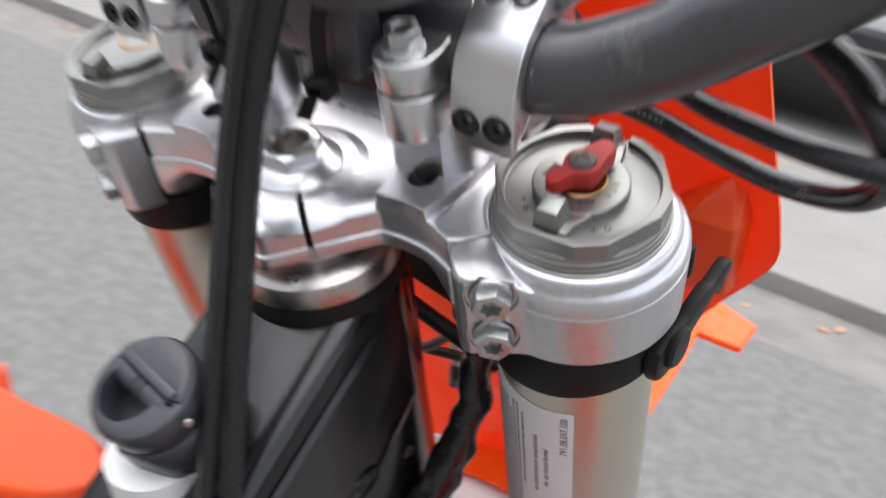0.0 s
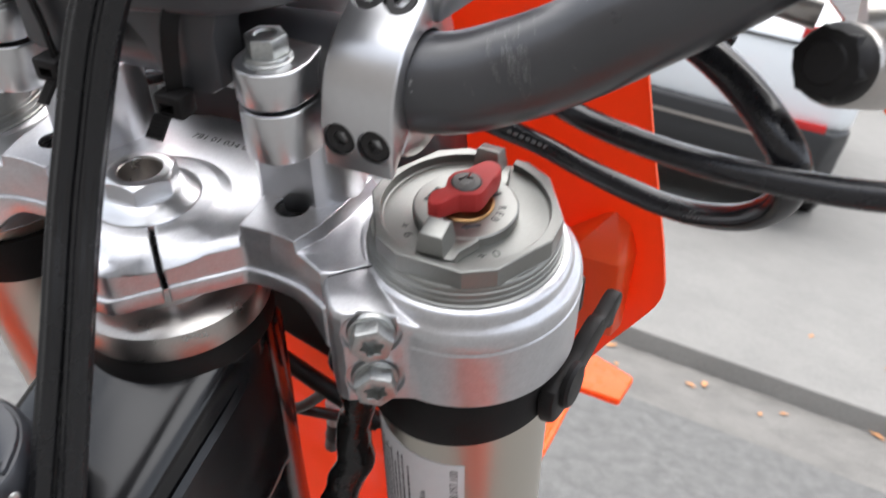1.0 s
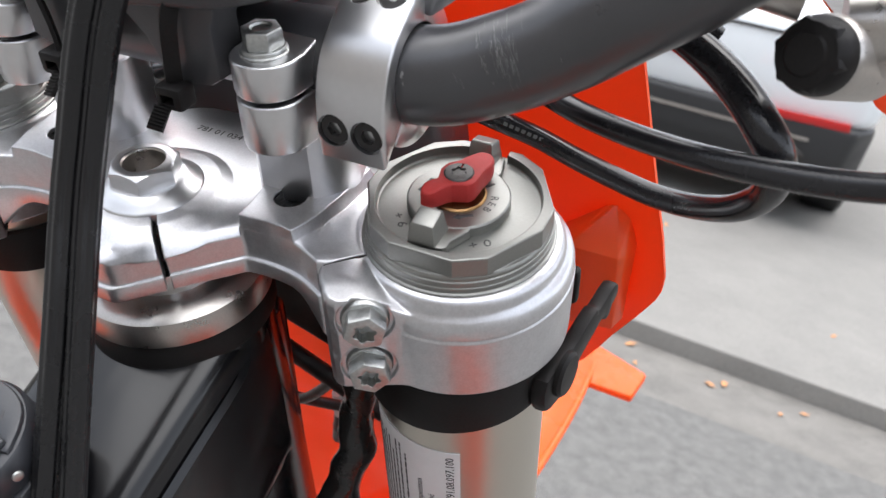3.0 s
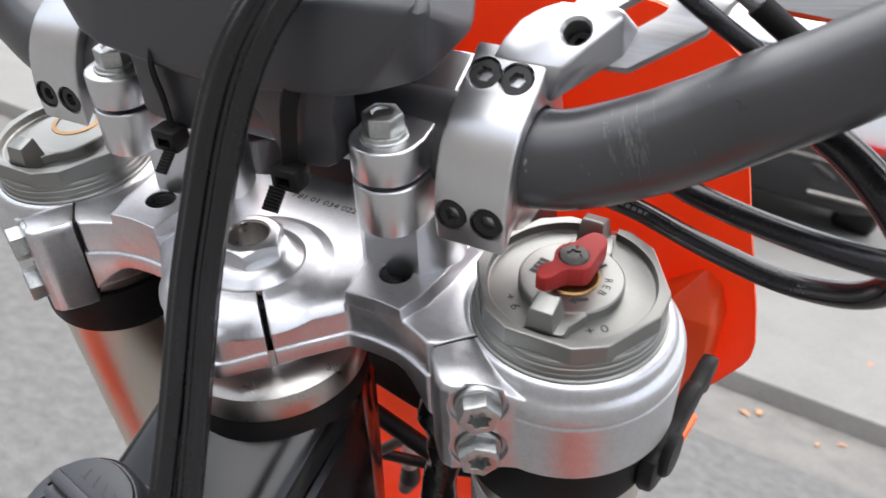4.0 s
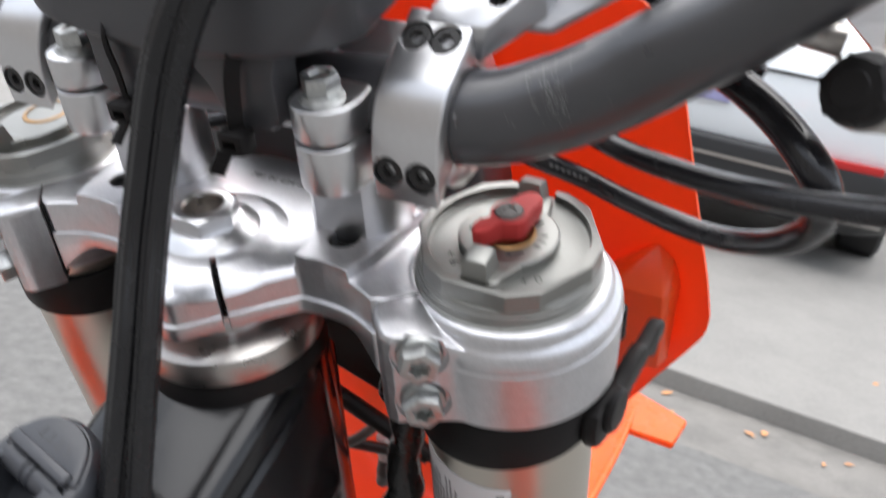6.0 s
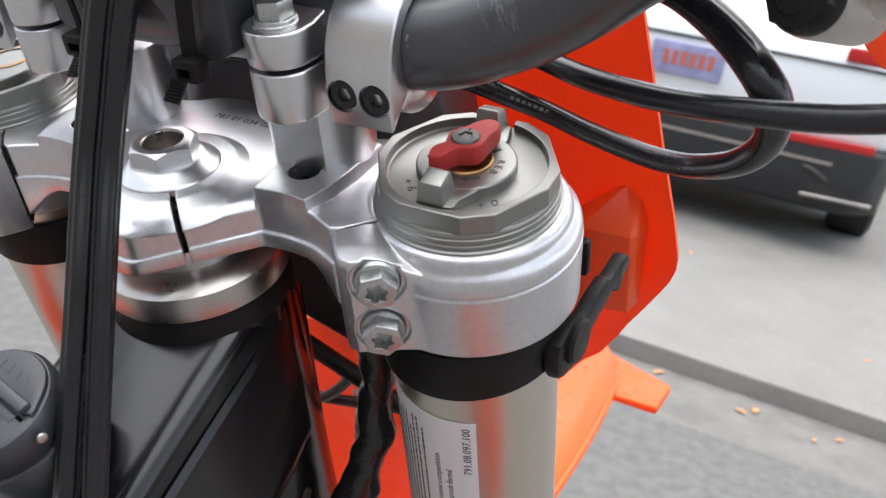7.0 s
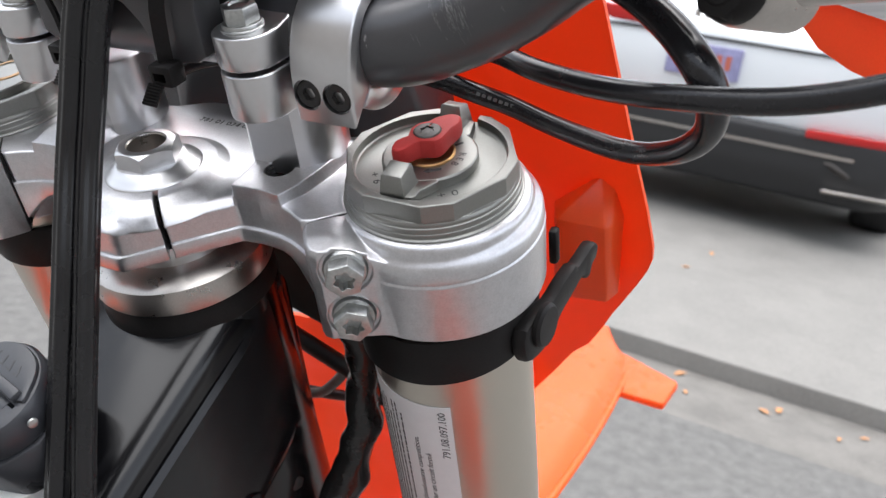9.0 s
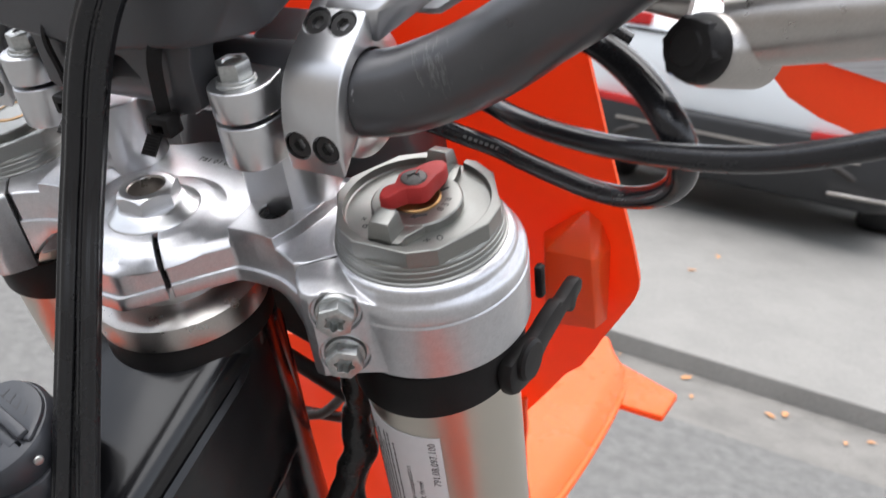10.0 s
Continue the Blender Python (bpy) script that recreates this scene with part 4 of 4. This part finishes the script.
# rubber straps
for side in (0, 1):
    fix = mirror_x if side else (lambda b: b)
    st = thing("rubber_strap", (S if side else 0, 0, -66), "black rubber fixing strap buttoned round the fork leg", "rubber strap", "rubber straps")
    loopb = lathe([(29.7, -71), (32.0, -71), (32.7, -70.2), (32.9, -53), (32.3, -52), (29.7, -52)], 96)
    for v in loopb.verts:
        v.co.z += 0.12 * v.co.y + 0.06 * v.co.x
    part("loop", fix(loopb), RUBBER, st)
    tailp = prism(smoothed([(-12, -71), (0, -74), (7, -71), (12, -67.6), (20, -65), (28, -62.4), (31, -65.4), (34, -65.6), (36, -62), (39, -60.6), (40.6, -57), (38.8, -53.8), (35, -53.4), (31, -54.4), (25, -55.2), (23, -53.6), (14, -55), (6, -57), (-12, -57)], 3), 32.0, 37.6, 1.6)
    tailp = xf(tailp, Matrix(((0.13, 0, 1, 0), (1, 0, 0, 0), (0, 1, 0, 0), (0, 0, 0, 1))))
    bmesh.ops.recalc_face_normals(tailp, faces=tailp.faces)
    part("tail", fix(tailp), RUBBER, st)
    part("button", fix(xf(lathe([(0, 0), (7.4, 0), (7.4, 1.6), (6.4, 2.6), (0, 2.8)], 32), toward((37.2, -2.0, -61.4), (1, -0.12, 0)) @ Matrix.Diagonal((1, 1.15, 1, 1)))), RUBBER, st)
    part("hook", fix(block(27.5, 31, 28, 32.5, -60, -45, 1.4)), RUBBER, st)

# ---- frame ----
fr = thing("motorcycle_frame", (SX, -60, -400), "glossy black painted steel frame head with a stamped gusset", "frame")
part("steering_head", xf(lathe([(0, -420), (31, -420), (31, -300), (32.6, -290), (32.6, -58), (31.5, -56.5), (0, -56.5)], 72), mm(*STEM, 0)), FRAMEBLACK, fr)
part("head_seal", xf(lathe([(20, -62.5), (32.0, -62.5), (32.9, -61.4), (32.6, -56), (31.6, -52.6), (20, -52.6)], 72), mm(*STEM, 0)), RUBBER, fr)


def backbone():
    """The pressed top tube: a broad crown, a soft shoulder, then the side."""
    half = curve_points([(0, 0, 0), (10, -0.3, 0), (18, -1.0, 0), (24, -2.1, 0), (28, -3.5, 0), (30.2, -5.2, 0), (31.6, -7.6, 0), (32.6, -11, 0), (33.6, -17, 0), (34, -28, 0), (34, -60, 0), (30, -90, 0), (0, -100, 0)], 6)
    across = [(-v.x, v.y) for v in half[:0:-1]] + [(v.x, v.y) for v in half[:-1]]
    bm = bmesh.new()
    rows = []
    for k in range(40):
        y = -22 - 6 * k
        top = -56 + 0.31 * (y + 41) - 0.0002 * (y + 41) ** 2
        rows.append([bm.verts.new((SX + x, y, top + z)) for x, z in across])
    n = len(across)
    for a, b in zip(rows, rows[1:]):
        for k in range(n):
            bm.faces.new((a[k], a[(k + 1) % n], b[(k + 1) % n], b[k]))
    bm.faces.new(rows[0])
    bm.faces.new(rows[-1][::-1])
    bmesh.ops.recalc_face_normals(bm, faces=bm.faces)
    return bm


part("backbone", backbone(), FRAMEBLACK, fr, angle=60)
flat_bar = [(1.0, 0.85), (0.85, 1.0), (-0.85, 1.0), (-1.0, 0.85), (-1.0, -1.0), (1.0, -1.0)]
part("gusset_rib", sweep([(-66, -34, -69.6), (-64.3, -42.2, -73.2), (-64.1, -65.5, -79.6), (-64.1, -85.9, -85.4), (-64.3, -120, -95.6), (-65, -160, -108.6)], 1.5, 14, 10, section=flat_bar), FRAMEBLACK, fr)
part("side_plate", hull([(-67, -8, -62), (-66, -34, -72), (-69, -26, -150), (-73, -26, -260), (-76, -4, -260), (-72, -2, -70), (-78, -10, -62), (-84, -20, -260)], 3), FRAMEBLACK, fr)
part("frame_bolt", xf(flange_bolt(4.2, False), toward((-71.5, -31, -159), (0.9, -0.4, 0.1))), BLACKSTEEL, fr)
part("boss", xf(lathe([(0, 0), (9, 0), (9, 1.5), (7, 3), (0, 3)], 32), toward((-66.5, -66, -142), (1, -0.1, -0.2)) @ Matrix.Diagonal((1.4, 1, 1, 1))), FRAMEBLACK, fr)

# ---- tank and filler cap ----
tank = thing("fuel_tank", (-130, -140, -150), "white plastic fuel tank with an orange shroud", "fuel tank")
CAPM = toward((-99.5, -111.5, -40.5), (-0.02, -0.25, 1))
CAPR = CAPM @ Matrix.Rotation(radians(-8), 4, "Z")
part("neck", xf(lathe([(0, -80), (18, -80), (17, -66), (16, -56), (16, -33), (0, -33)], 48), toward((-101.5, -113, -40.5), (0.05, 0.14, 1))), WHITE, tank)
part("shell", hull([(-185, -240, -150), (-105, -240, -145), (-105, -118, -126), (-150, -118, -136), (-190, -150, -150), (-190, -150, -200), (-105, -150, -200), (-105, -240, -200), (-190, -240, -200)], 8, 4), WHITE, tank)
part("shroud", prism(smoothed([(-250, -116), (-205, -110), (-174, -108), (-155, -114), (-152, -127), (-168, -140), (-200, -150), (-250, -160)], 4), -130, -120, 3, 3), ORANGE, tank)
part("side_panel", hull([(-150, -126, -124), (-120, -112, -128), (-112, -150, -138), (-150, -160, -142), (-150, -126, -156), (-120, -112, -156)], 3), PLASTIC, tank)
wingp = [(124, -76, -196), (120, -82, -230), (114, -92, -330), (100, -150, -400), (74, -250, -400), (72, -250, -190), (92, -150, -185)]
wingl = [(-326, -75, -197), (-320, -92, -225), (-306, -128, -290), (-296, -150, -400), (-270, -250, -400), (-268, -250, -190), (-288, -150, -185)]
part("shroud", hull(wingp + [(x - 4, y - 2, z) for x, y, z in wingp], 0.8, 2), ORANGE, tank)
part("shroud", hull(wingl + [(x + 4, y - 2, z) for x, y, z in wingl], 0.8, 2), ORANGE, tank)
part("shroud_arm", hull([(60, -248, -330), (74, -248, -330), (60, -248, -360), (74, -248, -360), (-120, -240, -160), (-120, -240, -190)], 3), PLASTIC, tank)
part("shroud_arm", hull([(-268, -248, -200), (-268, -248, -230), (-268, -240, -200), (-268, -240, -230), (-170, -236, -150), (-170, -236, -190)], 3), PLASTIC, tank)
lid = lathe([(0, -13), (17.6, -13), (18.6, -11), (18.8, -2.2), (17.8, -0.6), (16, 0), (0, 0)], 64)
grip = prism(smoothed([(-13, -2), (-12, -9), (-5, -14), (3, -13), (8, -7), (8.5, 0), (2, 3), (-8, 2)], 3), -13.5, 3)
fc = part("filler_cap", xf(solid(lid, [grip, block(-15, 15, 1.2, 2.4, -3, 3)]), CAPR), CAPBLACK, tank, "black plastic locking filler cap with hinged grip")
part("hinge_bar", xf(xf(lathe([(0, -13), (4.4, -13), (4.4, -2.4), (3.7, -2.2), (3.7, -1.2), (4.4, -1), (4.4, 1), (3.7, 1.2), (3.7, 2.2), (4.4, 2.4), (4.4, 13), (0, 13)], 28), mm(-1, 0.4, -4.2, 0, 90, 0)), CAPR), CAPBLACK, fc)
part("hinge_cover", xf(prism(smoothed([(-14, 3.2), (14, 3.2), (15, 8), (9, 15), (0, 17.2), (-9, 15), (-15, 8)], 3), -3, 1.2, 0.8), CAPR), CAPBLACK, fc)
part("skirt", xf(prism([((19.2 + 0.9 * (k % 2)) * math.cos(radians(20 * k + 8)), (19.2 + 0.9 * (k % 2)) * math.sin(radians(20 * k + 8))) for k in range(18)], -32, -12.8, 1.4), CAPM), CAPBLACK, fc)
part("hinge_pin", xf(lathe([(0, 0), (1.6, 0), (1.5, 0.7), (0, 1.1)], 20), toward((-78.6, -113, -44.6), (0.95, -0.3, 0.05))), ZINC, fc)
part("hinge_ridge", xf(block(-14.5, 14.5, 2.6, 6.4, 0.4, 3.0, 0.8), CAPR), CAPBLACK, fc)
part("lid_marking", xf(joined(*[block(-8 + 4.2 * i, -5.4 + 4.2 * i, 8.6, 9.1, 1.2, 1.28) for i in range(4)], *[xf(block(-0.3, 0.3, -1.6, 1.6, 1.2, 1.28), mm(-6.6 + 4.2 * i, 10.4, 0, 0, 0, 14 * i)) for i in range(4)]), CAPR), STAMP, fc)

# ---- behind the clamp: loom, brackets, lower mask, mudguard ----
lw = thing("wrapped_loom", (-50, 0, -150), "black tape-wrapped wiring loom between frame and fork", "wiring loom")
lpts = [(-60, 25, -40), (-52, 14, -72), (-48.0, 6.2, -101.3), (-47.6, 2.5, -127.2), (-47.6, -8.0, -149.0), (-52.0, -23.0, -172.2), (-58, -38.1, -196.1), (-68, -60, -240)]
wrap = sweep(lpts, [9.8, 9, 8, 7.2, 7.6, 8.4, 9, 9], 24, 14)
for v in wrap.verts:
    k = noise.noise(Vector(v.co) * 0.09)
    v.co += Vector((k * 3.0, k * 2.2, 0))
part("wrap", wrap, WRAP, lw)
lb = thing("lamp_bracket", (-90, 95, -220), "black steel lamp bracket behind the fork", "bracket")
part("cross_bar", sweep([(-150, 40, -137), (-119.7, 40, -149.6), (-85.5, 40, -164.9), (-60, 40, -176)], 4.6, 14), BLACKSTEEL, lb)
part("brace", sweep([(-128, 48, -206), (-112, 46, -196), (-98, 44, -180), (-90, 42, -168)], 2.8, 12), BLACKSTEEL, lb)
part("lower_bar", sweep([(-146, 52, -207), (-125, 50, -204), (-96.8, 50, -198), (-60, 52, -190), (-20, 56, -176)], 3.0, 12), BLACKSTEEL, lb)
bulb = thing("indicator_bulb", (-104, 64, -236), "small clear connector on a black lead", "connector")
part("shell", sweep([(-104, 64, -206), (-103, 64, -213), (-103, 64, -222)], [3.6, 4.6, 4.8], 16), CLEAR, bulb)
part("plug", sweep([(-103, 64, -222), (-104, 64, -234), (-108, 64, -246)], [4.6, 6, 4], 16), BLACKSTEEL, bulb)
mud = thing("front_mudguard", (-98, 300, -480), "orange plastic front mudguard with a white rear flap", "mudguard")


def mudguard():
    bm = bmesh.new()
    top, low = [], []
    for i in range(30):
        s = i / 29
        y = 90 + 410 * s
        zc = -395 - 125 * s + 40 * math.sin(math.pi * s) * 0.3
        w = 44 + 14 * math.sin(math.pi * min(1, s * 1.1)) * (1 if s < 0.9 else 0.9) - 38 * max(0, s - 0.86) / 0.14
        row = []
        for c in range(17):
            u = 2 * c / 16 - 1
            row.append(bm.verts.new((-98 + w * u, y, zc - 9 * abs(u) ** 3 * (1 if abs(u) < 0.8 else 1.6))))
        top.append(row)
        low.append([bm.verts.new(v.co - Vector((0, 0, 3))) for v in row])
    for rows, flip in ((top, False), (low, True)):
        for a, b in zip(rows, rows[1:]):
            for c in range(16):
                q = (a[c], a[c + 1], b[c + 1], b[c])
                bm.faces.new(q[::-1] if flip else q)
    loop = lambda rows: rows[0] + [r[-1] for r in rows[1:]] + rows[-1][-2::-1] + [r[0] for r in rows[-2:0:-1]]
    fa, ba = loop(top), loop(low)
    for i in range(len(fa)):
        j = (i + 1) % len(fa)
        bm.faces.new((fa[i], fa[j], ba[j], ba[i]))
    bmesh.ops.recalc_face_normals(bm, faces=bm.faces)
    return bm


part("blade", mudguard(), ORANGE_LIGHT, mud)
part("rolled_rim", sweep([(-98 + 44 + 13.5 * math.sin(math.pi * min(1, s * 1.1)), 90 + 410 * s, -409.5 - 125 * s + 12 * math.sin(math.pi * s)) for s in (0, 0.2, 0.4, 0.6, 0.8)], 3.4, 12), ORANGE_LIGHT, mud)
part("side_tab", hull([(-70, 384, -494), (-66, 458, -512), (4, 414, -490), (0, 372, -482), (-70, 384, -502), (-66, 458, -520), (4, 414, -500), (0, 372, -492)], 2.5), ORANGE_LIGHT, mud)
part("flap", hull([(-190, 70, -405), (-40, 70, -405), (-40, 110, -408), (-190, 110, -408), (-180, 80, -520), (-50, 80, -520), (-50, 120, -520), (-180, 120, -520)], 6), WHITE, mud)
low_mask = thing("lower_fairing", (-120, 120, -330), "crumpled looking orange plastic lower fairing", "fairing")
fold = bmesh.new()
bmesh.ops.create_grid(fold, x_segments=30, y_segments=30, size=1)
xf(fold, Matrix.Translation((-118, 122, -320)) @ Matrix.Rotation(radians(90), 4, "X") @ Matrix.Diagonal((92, 88, 1, 1)))
for v in fold.verts:
    v.co.y += 14 * noise.noise(Vector(v.co) * 0.014) + 4 * noise.noise(Vector(v.co) * 0.05) + 0.05 * (v.co.z + 320)
bmesh.ops.solidify(fold, geom=fold.faces[:], thickness=3)
part("panel", fold, ORANGE, low_mask)

# ---- brake master cylinder and hand guard ----
mc = thing("brake_master_cylinder", (95, 12, 50), "silver brake master cylinder with a black hex plug", "master cylinder")
AX = Vector((-0.42, -0.78, 0.34)).normalized()
part("plug", xf(joined(hexagon(8.9, 0, 5.4, 1.6, 0, 6), lathe([(0, -2), (9.2, -2), (9.2, 0.5), (8.4, 3.4), (7.4, 5.2), (0, 5.3)], 40), lathe([(0, 5.4), (5.2, 5.4), (4.6, 5.9), (0, 6.0)], 30)), toward((86, 9, 55), AX)), RUBBER, mc, "black hexagonal plug")
part("barrel", xf(lathe([(0, -24), (9.8, -24), (9.8, -3), (9.2, -1.6), (0, -1.6)], 48), toward((86, 9, 55), AX)), CHROME, mc)
part("body", xf(lathe([(0, 0), (10, 0), (11, 10), (11, 60), (0, 60)], 40), toward((90, 22, 56), (1, 0.15, 0.12))), CHROME, mc)
part("banjo", sweep([(80, 24, 60), (66, 24, 62), (52, 25, 62)], [4.2, 3.8, 3.6], 20), CHROME, mc)
gd = thing("hand_guard", (80, 55, 40), "brushed aluminium hand guard plate with orange plastic edge", "hand guard")
lowline = [(18, 37, 80), (37, 40, 69), (58, 45, 66), (72, 50, 62), (92, 56, 41), (103, 58, 35), (131, 64, 25), (175, 74, 16)]
bm = bmesh.new()
ring_a = [bm.verts.new(p) for p in lowline] + [bm.verts.new((190, 130, 120)), bm.verts.new((30, 92, 150))]
f = bm.faces.new(ring_a)
ex = bmesh.ops.extrude_face_region(bm, geom=[f])
bmesh.ops.translate(bm, verts=[v for v in ex["geom"] if isinstance(v, bmesh.types.BMVert)], vec=(-0.6, 2.2, 0))
bmesh.ops.recalc_face_normals(bm, faces=bm.faces)
part("plate", bm, BRUSHED, gd, "scratched brushed aluminium plate")
part("trim", sweep([Vector(p) + Vector((0, 1.2, -0.4)) for p in lowline[:5]], 0.9, 10), ORANGE, gd)
bm = bmesh.new()
pl = [(92, 57.5, 40), (97, 57, 29), (104, 58, 20), (114, 60, 13), (125, 62, 8), (150, 68, 2), (180, 76, 0), (180, 76, 20), (131, 65.5, 26), (103, 59.5, 35)]
f = bm.faces.new([bm.verts.new(p) for p in pl])
ex = bmesh.ops.extrude_face_region(bm, geom=[f])
bmesh.ops.translate(bm, verts=[v for v in ex["geom"] if isinstance(v, bmesh.types.BMVert)], vec=(-0.6, 2.6, 0))
bmesh.ops.recalc_face_normals(bm, faces=bm.faces)
part("shield", bm, ORANGE, gd, "orange plastic shield")

# ---- parked car ----
CX = -0.49


def car_shell():
    """Cross sections along the car, each a rounded outline."""
    bm = bmesh.new()
    spec = [(4.30, 0.60, 0.96, 0.80), (4.315, 0.585, 1.0, 0.845), (4.36, 0.57, 1.05, 0.872), (4.5, 0.55, 1.12, 0.885), (4.8, 0.45, 1.35, 0.885), (5.3, 0.32, 1.5, 0.89), (6.6, 0.3, 1.52, 0.89), (7.6, 0.32, 1.1, 0.885), (8.5, 0.35, 0.95, 0.84), (8.65, 0.4, 0.8, 0.7)]
    rows = []
    for y, z0, z1, w in spec:
        ring = []
        for k in range(32):
            a = 2 * math.pi * k / 32
            cx, sz = math.cos(a), math.sin(a)
            p = 0.28
            ring.append(bm.verts.new((CX + w * math.copysign(abs(cx) ** p, cx) * (1 - 0.06 * max(0, sz) ** 2), y, (z0 + z1) / 2 + (z1 - z0) / 2 * math.copysign(abs(sz) ** p, sz))))
        rows.append(ring)
    for a, b in zip(rows, rows[1:]):
        for k in range(32):
            bm.faces.new((a[k], a[(k + 1) % 32], b[(k + 1) % 32], b[k]))
    bm.faces.new(rows[0][::-1])
    bm.faces.new(rows[-1])
    bmesh.ops.recalc_face_normals(bm, faces=bm.faces)
    return bm


def parked_car(label, paint, frame_of):
    car = thing("car", (-0.49, 4.4, 0.05), label, "car", "parked cars", frame_of=frame_of)
    part("body", car_shell(), paint, car, angle=50)
    part("rear_bumper", hull([(CX + sx * x, y, z) for sx in (-1, 1) for x, y, z in ((0.80, 4.26, 0.60), (0.88, 4.4, 0.62), (0.89, 5.0, 0.60), (0.78, 4.27, 0.42), (0.70, 4.33, 0.26), (0.85, 4.45, 0.28), (0.87, 4.75, 0.3))], 0.03, 4), CARPLASTIC, car)
    part("trunk_line", hull([(CX + sx * 0.80, y, z) for sx in (-1, 1) for y, z in ((4.292, 0.955), (4.292, 0.968), (4.33, 0.955), (4.33, 0.968))]), CARPLASTIC, car)
    part("skid_trim", hull([(CX + sx * 0.6, y, z) for sx in (-1, 1) for y, z in ((4.255, 0.50), (4.255, 0.515), (4.30, 0.50), (4.30, 0.515))]), CHROME, car)
    for sx in (-1, 1):
        part("tail_light", hull([(CX + sx * x, y, z) for x, y, z in ((0.52, 4.285, 0.985), (0.52, 4.285, 1.05), (0.84, 4.33, 1.06), (0.84, 4.33, 0.97), (0.52, 4.36, 1.05), (0.84, 4.42, 1.06), (0.84, 4.42, 0.97), (0.52, 4.36, 0.985))], 0.012), REDLENS, car, "red tail light")
        part("reflector", hull([(CX + sx * x, y, z) for x, y, z in ((0.36, 4.252, 0.575), (0.36, 4.252, 0.615), (0.76, 4.262, 0.585), (0.76, 4.262, 0.625), (0.36, 4.30, 0.575), (0.36, 4.30, 0.615), (0.76, 4.31, 0.585), (0.76, 4.31, 0.625))], 0.006), REDLENS, car, "red bumper reflector")
        part("exhaust_trim", hull([(CX + sx * x, y, z) for x, y, z in ((0.49, 4.24, 0.335), (0.49, 4.24, 0.352), (0.82, 4.28, 0.34), (0.82, 4.28, 0.357), (0.50, 4.36, 0.30), (0.82, 4.42, 0.31), (0.82, 4.42, 0.335), (0.50, 4.36, 0.325))], 0.006), CHROME, car)
        part("fog_frame", hull([(CX + sx * x, y, z) for x, y, z in ((0.47, 4.252, 0.47), (0.58, 4.262, 0.42), (0.60, 4.262, 0.43), (0.50, 4.252, 0.475), (0.46, 4.30, 0.50), (0.62, 4.33, 0.36), (0.66, 4.33, 0.39), (0.52, 4.31, 0.51))], 0.006), GREYSTEEL, car)
        for wy in (5.1, 7.75):
            wheel = part("wheel", xf(lathe([(0.20, -0.11), (0.29, -0.115), (0.325, -0.09), (0.33, 0), (0.325, 0.09), (0.29, 0.115), (0.20, 0.11)], 48), Matrix.Translation((CX + sx * 0.765, wy, 0.37)) @ Matrix.Rotation(radians(90), 4, "Y")), TYRE, car)
            part("rim", xf(lathe([(0, -0.06), (0.21, -0.08), (0.21, 0.08), (0, 0.06)], 32), Matrix.Translation((CX + sx * 0.765, wy, 0.37)) @ Matrix.Rotation(radians(90), 4, "Y")), CHROME, wheel)
    plate_ob = part("number_plate", hull([(x, y, z) for x in (-0.865, -0.50) for y in (4.275, 4.30) for z in (0.765, 0.925)], 0.006), PLATE, car, "number plate with a coloured picture and covered figures")
    part("plate_figures", joined(*[block(-0.80 + 0.045 * i, -0.772 + 0.045 * i, 4.271, 4.2745, 0.815, 0.885) for i in range(6)]), PLATEINK, plate_ob)
    for i in range(4):
        part("badge", block(-0.78 + 0.05 * i, -0.75 + 0.05 * i, 4.30, 4.335, 1.05, 1.085, 0.004), CHROME, car)
    return car


parked_car("white hatchback with a dark grey lower bumper parked on the driveway", CARPAINT, Matrix())
parked_car("red car parked further off on the driveway", CARRED, Matrix.Translation((-4.5, 6.6, 0)))
